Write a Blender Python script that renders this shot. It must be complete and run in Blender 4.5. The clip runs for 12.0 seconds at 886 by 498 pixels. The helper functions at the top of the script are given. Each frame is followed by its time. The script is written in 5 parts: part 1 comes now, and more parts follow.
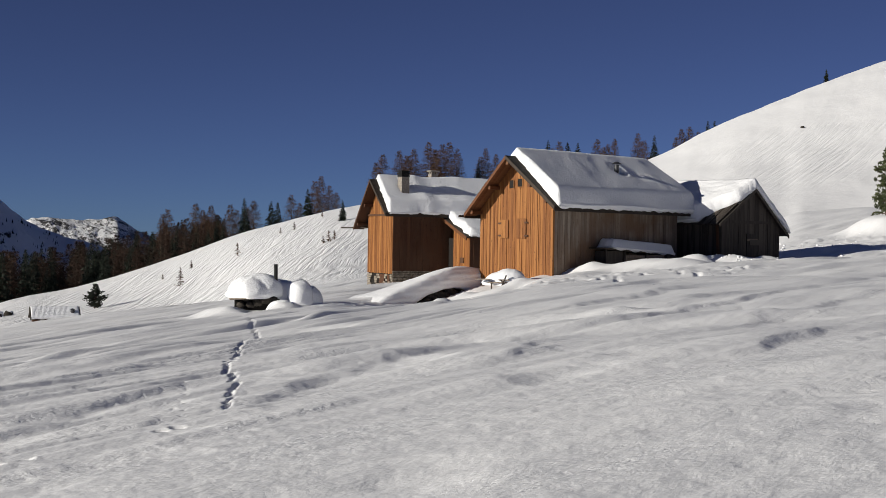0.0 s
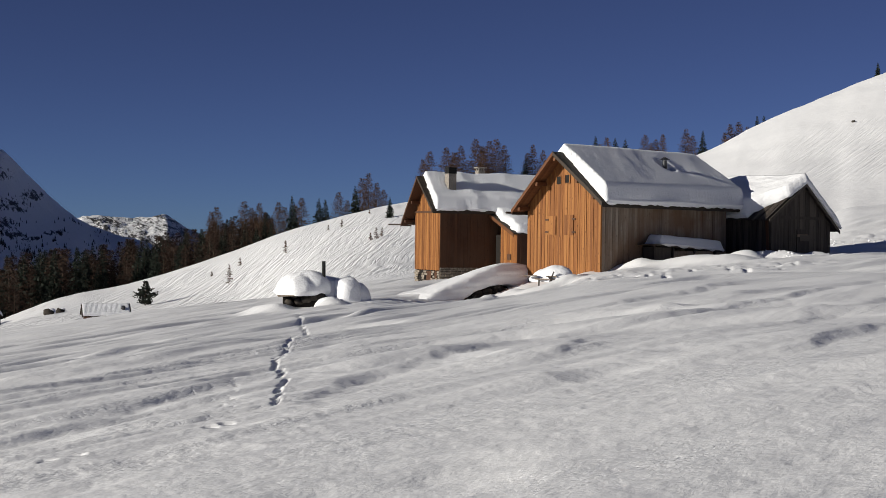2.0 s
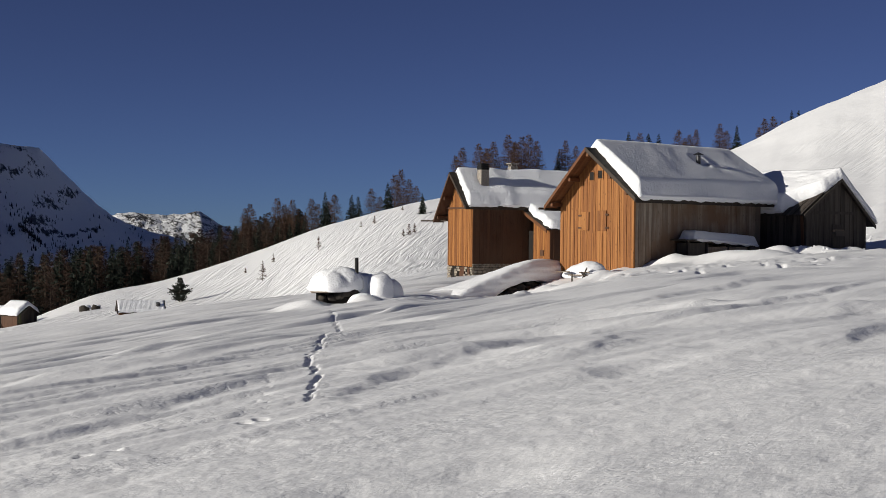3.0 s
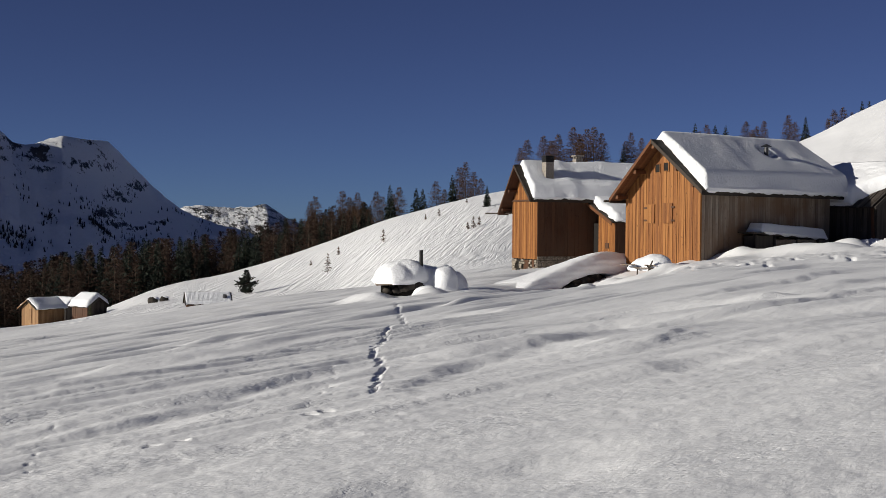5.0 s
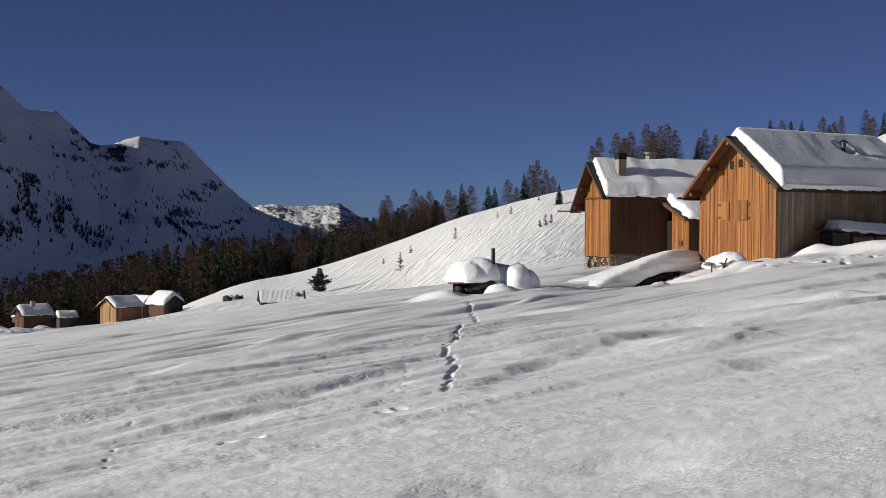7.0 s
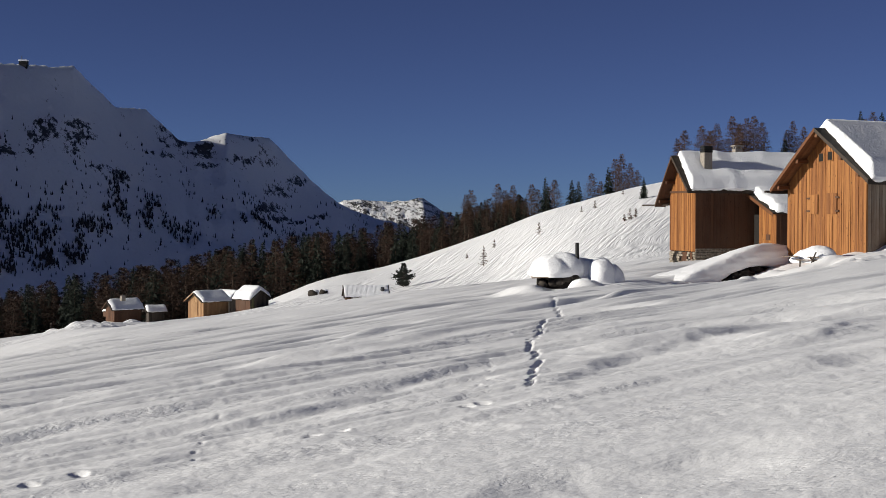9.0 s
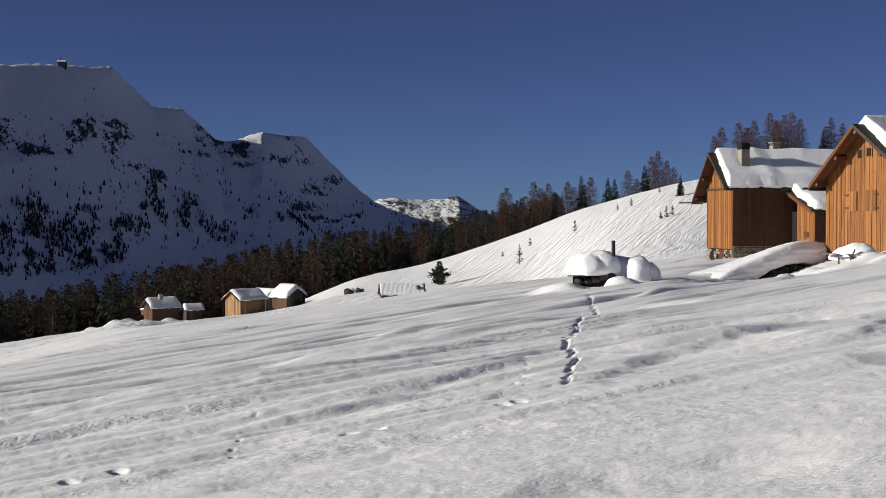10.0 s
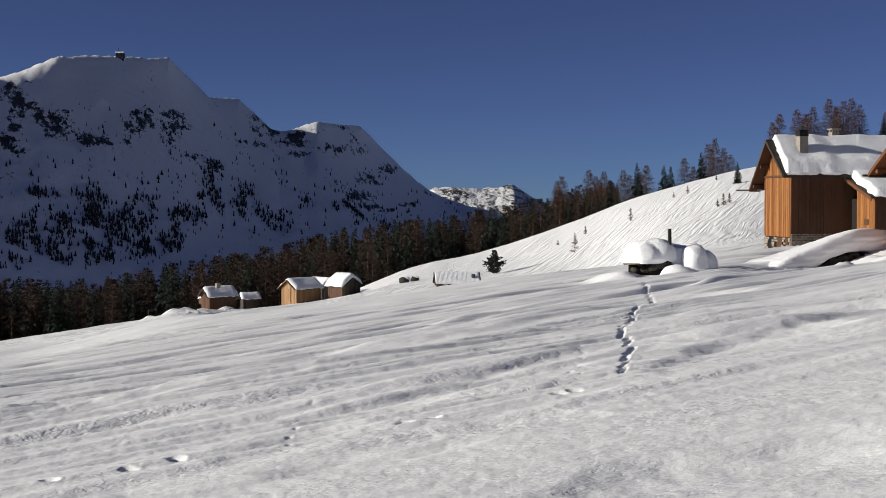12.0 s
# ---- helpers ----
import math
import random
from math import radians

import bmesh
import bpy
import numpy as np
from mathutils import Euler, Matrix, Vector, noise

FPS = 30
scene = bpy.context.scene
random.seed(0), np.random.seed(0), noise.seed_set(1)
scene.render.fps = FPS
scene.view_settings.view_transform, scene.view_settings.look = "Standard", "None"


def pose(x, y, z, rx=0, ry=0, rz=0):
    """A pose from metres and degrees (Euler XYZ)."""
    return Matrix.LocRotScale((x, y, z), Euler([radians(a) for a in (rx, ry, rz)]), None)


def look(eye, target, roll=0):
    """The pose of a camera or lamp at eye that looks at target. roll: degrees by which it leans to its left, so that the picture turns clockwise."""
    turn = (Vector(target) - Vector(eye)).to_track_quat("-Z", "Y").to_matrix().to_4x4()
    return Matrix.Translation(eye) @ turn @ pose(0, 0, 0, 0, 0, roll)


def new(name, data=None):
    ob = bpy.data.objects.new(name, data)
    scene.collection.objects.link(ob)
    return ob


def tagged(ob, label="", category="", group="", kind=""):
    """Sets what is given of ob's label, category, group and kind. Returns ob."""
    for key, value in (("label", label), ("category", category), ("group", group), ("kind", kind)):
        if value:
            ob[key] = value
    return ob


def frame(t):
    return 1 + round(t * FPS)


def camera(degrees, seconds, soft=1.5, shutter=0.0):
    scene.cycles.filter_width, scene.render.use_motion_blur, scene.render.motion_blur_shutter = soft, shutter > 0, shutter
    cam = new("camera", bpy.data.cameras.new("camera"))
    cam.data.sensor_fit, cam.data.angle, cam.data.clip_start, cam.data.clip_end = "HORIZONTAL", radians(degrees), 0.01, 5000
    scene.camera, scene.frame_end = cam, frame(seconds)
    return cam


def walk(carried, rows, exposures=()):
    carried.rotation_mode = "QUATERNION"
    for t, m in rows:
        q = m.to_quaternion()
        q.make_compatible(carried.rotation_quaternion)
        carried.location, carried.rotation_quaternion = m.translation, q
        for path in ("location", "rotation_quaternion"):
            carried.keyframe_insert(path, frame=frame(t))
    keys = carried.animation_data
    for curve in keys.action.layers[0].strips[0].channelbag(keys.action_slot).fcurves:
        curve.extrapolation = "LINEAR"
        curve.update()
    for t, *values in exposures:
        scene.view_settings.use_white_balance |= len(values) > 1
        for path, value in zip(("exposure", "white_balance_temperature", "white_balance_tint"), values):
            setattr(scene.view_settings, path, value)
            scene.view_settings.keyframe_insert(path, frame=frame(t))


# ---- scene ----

# ======== camera: stands on the snow field and turns slowly to the left ========
EYE = 1.6
cam = camera(37.5, 12.0, soft=0.75)
# seconds, yaw, pitch, roll in degrees
ROWS = [
    (0.0, -0.0, -0.5, -0.9),
    (0.5, 0.48, -0.507, -0.913),
    (1.0, 1.009, -0.525, -0.867),
    (1.5, 1.5, -0.576, -0.885),
    (2.0, 2.071, -0.675, -0.726),
    (2.5, 2.77, -0.792, -0.56),
    (3.0, 3.506, -0.859, -0.566),
    (5.0, 6.335, -1.21, -0.564),
    (5.5, 7.069, -1.279, -0.483),
    (6.0, 7.876, -1.303, -0.319),
    (6.5, 8.652, -1.321, -0.305),
    (7.0, 9.491, -1.315, -0.349),
    (9.0, 13.152, -1.565, -0.135),
    (9.5, 13.973, -1.604, -0.01),
    (10.0, 14.717, -1.645, 0.046),
    (10.5, 15.384, -1.744, 0.188),
    (11.0, 16.055, -1.9, 0.249),
    (11.5, 16.593, -2.039, 0.267),
    (12.0, 17.122, -2.136, 0.255),
]
walk(cam, [(t, pose(0, 0, EYE, 90 + pitch, roll, yaw)) for t, yaw, pitch, roll in ROWS],
     exposures=[(0.0, 0.12), (2.5, 0.13), (5.5, 0.09), (7.0, 0.18), (9.5, 0.29), (12.0, 0.34)])

# ======== light: low winter sun from the side, deep blue mountain sky ========
SUN_AZ, SUN_EL = -119.0, 15.0
world = bpy.data.worlds.new("sky")
scene.world = world
world.use_nodes = True
wn = world.node_tree
sky = wn.nodes.new("ShaderNodeTexSky")
sky.sky_type = "NISHITA"
sky.sun_disc = False
sky.sun_elevation, sky.sun_rotation = radians(SUN_EL), radians(SUN_AZ)
sky.altitude, sky.air_density, sky.dust_density, sky.ozone_density = 2600, 0.6, 0.0, 8.0
wn.nodes["Background"].inputs["Strength"].default_value = 0.043
deep = wn.nodes.new("ShaderNodeHueSaturation")
deep.inputs["Hue"].default_value, deep.inputs["Saturation"].default_value, deep.inputs["Value"].default_value = 0.509, 0.85, 0.90
wn.links.new(sky.outputs[0], deep.inputs["Color"])
wn.links.new(deep.outputs[0], wn.nodes["Background"].inputs["Color"])
sun = new("sun", bpy.data.lights.new("sun", "SUN"))
sun.data.energy, sun.data.angle, sun.data.color = 5.0, radians(0.5), (1.0, 0.955, 0.86)
_a, _e = radians(SUN_AZ), radians(SUN_EL)
TO_SUN = Vector((math.sin(_a) * math.cos(_e), math.cos(_a) * math.cos(_e), math.sin(_e)))
sun.matrix_world = look(TO_SUN * 50, (0, 0, 0))
scene.view_settings.exposure = 0.0


# ======== materials ========
class Nodes:
    """A node material under construction."""

    def __init__(self, name, rough=0.8, metal=0.0):
        self.m = bpy.data.materials.new(name)
        self.m.use_nodes = True
        self.t = self.m.node_tree
        self.b = self.t.nodes["Principled BSDF"]
        self.b.inputs["Roughness"].default_value = rough
        self.b.inputs["Metallic"].default_value = metal
        self.b.inputs["Specular IOR Level"].default_value = 0.3
        self.pos = self.add("ShaderNodeNewGeometry").outputs["Position"]
        self.obj = self.add("ShaderNodeTexCoord").outputs["Object"]

    def add(self, kind, **sets):
        n = self.t.nodes.new(kind)
        for k, v in sets.items():
            n.inputs[k].default_value = v
        return n

    def link(self, a, b):
        self.t.links.new(a, b)

    def noise(self, scale, detail=3.0, vec=None, rough=0.55):
        n = self.add("ShaderNodeTexNoise", Scale=scale, Detail=detail, Roughness=rough)
        self.link(self.obj if vec is None else vec, n.inputs["Vector"])
        return n.outputs["Fac"]

    def stretch(self, sx, sy, sz, vec=None, rz=0.0):
        """Turns the place by rz degrees, then scales it along the turned axes."""
        src = self.obj if vec is None else vec
        if rz:
            r = self.add("ShaderNodeMapping")
            r.inputs["Rotation"].default_value = (0, 0, radians(rz))
            self.link(src, r.inputs["Vector"])
            src = r.outputs[0]
        n = self.add("ShaderNodeMapping")
        n.inputs["Scale"].default_value = (sx, sy, sz)
        self.link(src, n.inputs["Vector"])
        return n.outputs[0]

    def ramp(self, fac, stops):
        n = self.add("ShaderNodeValToRGB")
        el = n.color_ramp.elements
        while len(el) < len(stops):
            el.new(0.5)
        for e, (p, c) in zip(el, stops):
            e.position = p
            e.color = (*c, 1) if len(c) == 3 else c
        self.link(fac, n.inputs[0])
        return n.outputs[0]

    def mix(self, fac, a, b, mode="MIX"):
        n = self.t.nodes.new("ShaderNodeMix")
        n.data_type, n.blend_type = "RGBA", mode
        for s, v in ((n.inputs[0], fac), (n.inputs[6], a), (n.inputs[7], b)):
            if isinstance(v, (int, float)):
                s.default_value = v
            elif isinstance(v, tuple):
                s.default_value = (*v, 1)
            else:
                self.link(v, s)
        return n.outputs[2]

    def math(self, op, a, b=0.0, c=0.0, clamp=False):
        n = self.t.nodes.new("ShaderNodeMath")
        n.operation, n.use_clamp = op, clamp
        for s, v in zip(n.inputs, (a, b, c)):
            if isinstance(v, (int, float)):
                s.default_value = v
            else:
                self.link(v, s)
        return n.outputs[0]

    def bump(self, height, dist, strength=1.0, prev=None):
        n = self.add("ShaderNodeBump", Strength=strength, Distance=dist)
        self.link(height, n.inputs["Height"])
        if prev is not None:
            self.link(prev, n.inputs["Normal"])
        self.link(n.outputs[0], self.b.inputs["Normal"])
        return n.outputs[0]

    def colour(self, c):
        if isinstance(c, tuple):
            self.b.inputs["Base Color"].default_value = (*c, 1)
        else:
            self.link(c, self.b.inputs["Base Color"])

    def random(self):
        return self.add("ShaderNodeObjectInfo").outputs["Random"]


def snow_material(name, tint=(0.86, 0.87, 0.89), grain=0.07):
    k = Nodes(name, rough=0.7)
    big = k.noise(0.35, 4)
    k.colour(k.mix(big, tuple(0.93 * v for v in tint), tint))
    n1 = k.bump(k.noise(1.6, 4), 0.05, 0.5)
    k.bump(k.noise(5.5, 4, None, 0.7), grain, 1.0, n1)
    return k.m


def wood_material(name, dark, mid, light, grey=None, along="z"):
    """Weathered boards: long grain, knots, a tone of its own for each board."""
    k = Nodes(name, rough=0.75)
    sc = {"z": (9, 9, 0.5), "y": (9, 0.5, 9), "x": (0.5, 9, 9)}[along]
    grain = k.noise(1.6, 6, k.stretch(*sc), 0.65)
    fine = k.noise(6.0, 4, k.stretch(*sc), 0.7)
    c = k.ramp(grain, [(0.25, dark), (0.5, mid), (0.75, light)])
    r = k.random()
    c = k.mix(k.ramp(r, [(0.08, (0.5,) * 3), (0.4, (0.05,) * 3), (0.8, (0,) * 3)]), c, dark)
    c = k.mix(k.ramp(r, [(0.55, (0,) * 3), (0.95, (0.7,) * 3)]), c, light)
    if grey:
        c = k.mix(k.ramp(k.noise(0.45, 4), [(0.35, (0, 0, 0)), (0.65, (1, 1, 1))]), c, grey)
    vor = k.add("ShaderNodeTexVoronoi", Scale=2.4)
    k.link(k.stretch(3, 3, 0.9), vor.inputs["Vector"])
    knots = k.ramp(vor.outputs["Distance"], [(0.07, (1, 1, 1)), (0.15, (0, 0, 0))])
    c = k.mix(k.math("MULTIPLY", knots, 0.8), c, tuple(0.3 * v for v in dark))
    k.colour(k.mix(k.math("MULTIPLY", fine, 0.5), c, tuple(0.55 * v for v in mid)))
    k.bump(grain, 0.01, 0.6)
    return k.m


def plain_material(name, dark, light, scale=6.0, rough=0.85, bump=0.01, metal=0.0):
    k = Nodes(name, rough, metal)
    n = k.noise(scale, 5)
    k.colour(k.ramp(n, [(0.3, dark), (0.7, light)]))
    k.bump(n, bump, 0.7)
    return k.m


M_SNOW = snow_material("roof_snow")
M_DRIFT = snow_material("drift_snow", (0.86, 0.865, 0.88), 0.035)
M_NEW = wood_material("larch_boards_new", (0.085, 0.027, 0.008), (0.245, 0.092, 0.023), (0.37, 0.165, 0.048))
M_TAN = wood_material("larch_boards_pale", (0.14, 0.065, 0.026), (0.27, 0.15, 0.068), (0.38, 0.235, 0.12))
M_GREY = wood_material("larch_boards_weathered", (0.08, 0.052, 0.036), (0.29, 0.235, 0.185), (0.44, 0.38, 0.315), (0.17, 0.092, 0.048))
# brown larch, deepened so the colour also holds the cottage long side's shade
M_BROWN = wood_material("larch_boards_brown_shaded", (0.03, 0.011, 0.005), (0.08, 0.031, 0.013), (0.125, 0.055, 0.025), (0.085, 0.045, 0.026))
M_DARK = wood_material("old_boards_dark", (0.014, 0.010, 0.008), (0.045, 0.035, 0.028), (0.11, 0.09, 0.074))
M_EAVE = wood_material("roof_boards", (0.012, 0.009, 0.007), (0.032, 0.023, 0.017), (0.07, 0.05, 0.034), along="y")
M_SOFFIT = wood_material("soffit_boards", (0.07, 0.024, 0.009), (0.13, 0.05, 0.018), (0.20, 0.085, 0.033), along="y")
M_HOLE = plain_material("dark_inside", (0.006, 0.005, 0.004), (0.014, 0.011, 0.009))
M_STONE = plain_material("field_stone", (0.11, 0.09, 0.068), (0.30, 0.26, 0.21), 5.0, 0.9, 0.03)
# dark rock, toned down further in place of shade under the snow overhangs
M_ROCK = plain_material("dark_rock_shaded", (0.016, 0.014, 0.012), (0.065, 0.054, 0.044), 3.0, 0.9, 0.05)
M_IRON = plain_material("black_iron", (0.004, 0.004, 0.004), (0.011, 0.0105, 0.0105), 9.0, 0.7, 0.003)
M_METAL = plain_material("sooty_metal", (0.03, 0.03, 0.032), (0.09, 0.09, 0.095), 8.0, 0.5, 0.003, 0.7)
M_CONCRETE = plain_material("chimney_render", (0.16, 0.14, 0.12), (0.30, 0.27, 0.23), 8.0, 0.9, 0.01)
M_BARK = plain_material("larch_bark", (0.04, 0.028, 0.02), (0.10, 0.07, 0.05), 5.0, 0.9, 0.02)


def foliage_material(name, dark, light):
    k = Nodes(name, 0.8)
    isl = k.add("ShaderNodeNewGeometry").outputs["Random Per Island"]
    k.colour(k.mix(k.math("MULTIPLY", isl, 0.25), k.ramp(k.noise(0.9, 3), [(0.3, dark), (0.7, light)]), light))
    return k.m


M_LARCH = foliage_material("larch_twigs", (0.036, 0.019, 0.011), (0.10, 0.053, 0.031))
# darker copy of the larch twigs: the wood's inner shade is in the colour
M_LARCH_SHADE = foliage_material("larch_twigs_shaded", (0.014, 0.0072, 0.0045), (0.05, 0.025, 0.0145))
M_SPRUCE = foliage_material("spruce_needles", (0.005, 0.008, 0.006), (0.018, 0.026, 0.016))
# distant trees: paler than the spruces, with haze put into the colour
M_FAR = foliage_material("far_conifers_hazy", (0.014, 0.014, 0.014), (0.045, 0.038, 0.032))
M_PINE = foliage_material("pine_needles", (0.02, 0.03, 0.012), (0.085, 0.095, 0.035))


# ======== mesh helpers ========
def mesh_object(name, verts, faces, material, parent=None, label="", smooth=False):
    me = bpy.data.meshes.new(name)
    me.from_pydata([tuple(v) for v in verts], [], faces)
    me.materials.append(material)
    if smooth:
        me.shade_smooth()
    me.update()
    ob = new(name, me)
    ob.parent = parent
    if label:
        ob["label"] = label
    return ob


def part(name, bm, material, parent, label="", smooth=False):
    """Links a bmesh as one mesh object under a thing or a part."""
    bmesh.ops.recalc_face_normals(bm, faces=bm.faces)
    me = bpy.data.meshes.new(name)
    bm.to_mesh(me)
    bm.free()
    me.materials.append(material)
    if smooth:
        me.shade_smooth()
    ob = new(name, me)
    ob.parent = parent
    if label:
        ob["label"] = label
    return ob


def thing(name, m, label, category, group="", kind=""):
    e = new(name)
    e.matrix_world = m
    return tagged(e, label, category, group, kind)


def box(bm, x0, y0, z0, x1, y1, z1, bevel=0.0, m=None):
    g = bmesh.ops.create_cube(bm, size=1.0, matrix=(m or Matrix()) @ Matrix.Translation(((x0 + x1) / 2, (y0 + y1) / 2, (z0 + z1) / 2)) @ Matrix.Diagonal((x1 - x0, y1 - y0, z1 - z0, 1)))
    if bevel:
        ed = list({e for v in g["verts"] for e in v.link_edges})
        bmesh.ops.bevel(bm, geom=ed, offset=bevel, segments=2, affect="EDGES", profile=0.6)


def prism(bm, poly, y0, y1, axis="y"):
    """A polygon in the x-z plane (or y-z for axis x) pushed from y0 to y1."""
    def p(a, b, c):
        return (a, c, b) if axis == "y" else (c, a, b)
    v0 = [bm.verts.new(p(a, b, y0)) for a, b in poly]
    v1 = [bm.verts.new(p(a, b, y1)) for a, b in poly]
    bm.faces.new(v0)
    bm.faces.new(v1[::-1])
    for i in range(len(poly)):
        j = (i + 1) % len(poly)
        bm.faces.new((v0[i], v1[i], v1[j], v0[j]))


def beam(bm, a, b, w, h):
    """A squared beam from a to b, w wide and h high."""
    a, b = Vector(a), Vector(b)
    d = b - a
    m = Matrix.Translation((a + b) / 2) @ d.to_track_quat("Y", "Z").to_matrix().to_4x4()
    box(bm, -w / 2, -d.length / 2, -h / 2, w / 2, d.length / 2, h / 2, 0.0, m)


def tube(bm, a, b, r0, r1, n=8):
    a, b = Vector(a), Vector(b)
    d = b - a
    m = Matrix.Translation((a + b) / 2) @ d.to_track_quat("Z", "Y").to_matrix().to_4x4()
    bmesh.ops.create_cone(bm, cap_ends=True, segments=n, radius1=r0, radius2=r1, depth=d.length, matrix=m)


def fbm(x, y, z=0.0, octaves=4):
    return noise.fractal((x, y, z), 0.9, 2.0, octaves)


# ======== the ground: one sheet of snow from the camera to the far range ========
def soft(x, lo, hi):
    s = np.clip((x - lo) / (hi - lo), 0, 1)
    return s * s * (3 - 2 * s)


RNG = np.random.RandomState(4)
PERM = RNG.rand(256, 256)


def vnoise(x, y):
    """Smooth value noise on a lattice, for arrays."""
    xi, yi = np.floor(x).astype(int), np.floor(y).astype(int)
    fx, fy = x - xi, y - yi
    fx, fy = fx * fx * fx * (fx * (fx * 6 - 15) + 10), fy * fy * fy * (fy * (fy * 6 - 15) + 10)
    a, b = PERM[xi % 256, yi % 256], PERM[(xi + 1) % 256, yi % 256]
    c, d = PERM[xi % 256, (yi + 1) % 256], PERM[(xi + 1) % 256, (yi + 1) % 256]
    return (a + (b - a) * fx) * (1 - fy) + (c + (d - c) * fx) * fy - 0.5


def vfbm(x, y, octaves=5, gain=0.5):
    s, k, f = 0.0, 1.0, 1.0
    for i in range(octaves):
        s = s + k * vnoise(x * f + 17.3 * i, y * f + 9.1 * i)
        k, f = k * gain, f * 2.03
    return s


def tan_of(table, az):
    return np.tan(np.radians(np.interp(az, [a for a, _ in table], [e for _, e in table])))


# skyline of the home slopes: bearing and rise in degrees
CREST = [(-180, 0), (-80, -7), (-42, -6.5), (-36, -6.1), (-31.4, -5.42), (-26.1, -4.7), (-23.2, -4.55), (-20.7, -3.95), (-18.7, -2.95), (-15.3, -2.32), (-13.7, -1.83),
         (-11.8, -1.14), (-9.4, -0.13), (-8, 0.31), (-6.5, 0.71), (-4.1, 1.32), (3, 2.6), (8.95, 3.46), (10.6, 4.37), (12.5, 5.28), (14.4, 6.1), (16.2, 6.83), (18.6, 7.59), (26, 9), (90, 9), (180, 0)]
CREST_AT = [(-180, 200), (-42, 150), (-31, 170), (-26, 205), (-20.7, 218), (-18, 240), (-4, 255), (9, 300), (18.6, 350), (180, 200)]
FOOT_AT = [(-180, 90), (-42, 105), (-26, 150), (-21, 165), (-15, 168), (-5, 128), (9, 150), (19, 165), (180, 90)]
# floor of the woods behind the crest, metres
WOODS = [(-180, -44), (-42, -40), (-36, -37), (-32, -34.5), (-28.5, -31.5), (-23, -27.5), (-20, -22), (-19, -19), (-14, -13), (-11.9, -7), (-8, -4), (-5.4, 1), (-2.6, 8), (2, 13), (9, 19), (14, 30), (18, 42), (26, 50), (90, 40), (180, -44)]
# the range across the valley and the far ridge, degrees above the eye
RANGE = [(-180, -1), (-80, 2), (-50, 4.2), (-42, 4.0), (-38, 4.7), (-35.8, 5.09), (-34.7, 5.47), (-33.5, 6.13), (-30.9, 6.14), (-28.9, 6.11), (-28.3, 5.48), (-27.2, 4.55), (-26, 4.54), (-24.6, 3.25),
         (-24.1, 3.16), (-22.6, 3.48), (-20.7, 3.22), (-19.4, 1.86), (-17.7, 0.37), (-16.2, -0.3), (-14.2, -0.95), (-8, -2), (60, -3), (180, -1)]
# how far off the range stands, bearing by bearing: it runs away up the valley
RANGE_AT = [(-180, 2400), (-80, 2000), (-50, 1650), (-41, 1760), (-36, 1900), (-33.4, 1975), (-28.5, 2120), (-24.3, 2380), (-22.6, 2330), (-17, 2780), (-10, 2850), (180, 2400)]
FAR = [(-180, 0), (-30, 0.2), (-18.0, 0.35), (-17.5, 0.57), (-15.5, 0.48), (-14.0, 0.62), (-13.3, 0.12), (-12.0, -0.5), (-5, -1), (180, 0)]


def field(x, y):
    """The open slope: falls to one side, gently away from the camera."""
    d, az = np.hypot(x, y), np.degrees(np.arctan2(x, y))
    hollow = 1.9 * soft(d, 95, 150) * soft(az, -29, -24) * (1 - soft(az, -12, -6))
    bank = 4.0 * soft(az, 11, 15.5) * (1 - soft(az, 60, 100)) * soft(d, 82, 138)
    fall = 0.013 * d * soft(-az, 27, 36) * (1 - soft(-az, 90, 140)) * soft(d, 25, 90)
    return 0.10 * x - 0.03 * (np.sqrt(x * x + 36) - 6) - 0.0146 * y - hollow + bank - fall


def smooth_look_up(table, az):
    """The table with its corners rounded over a few degrees."""
    return sum(w * look_up(table, az + o) for o, w in ((-2.4, 0.1), (-1.2, 0.22), (0, 0.36), (1.2, 0.22), (2.4, 0.1)))


def look_up(table, az):
    return np.interp(az, [a for a, _ in table], [v for _, v in table])


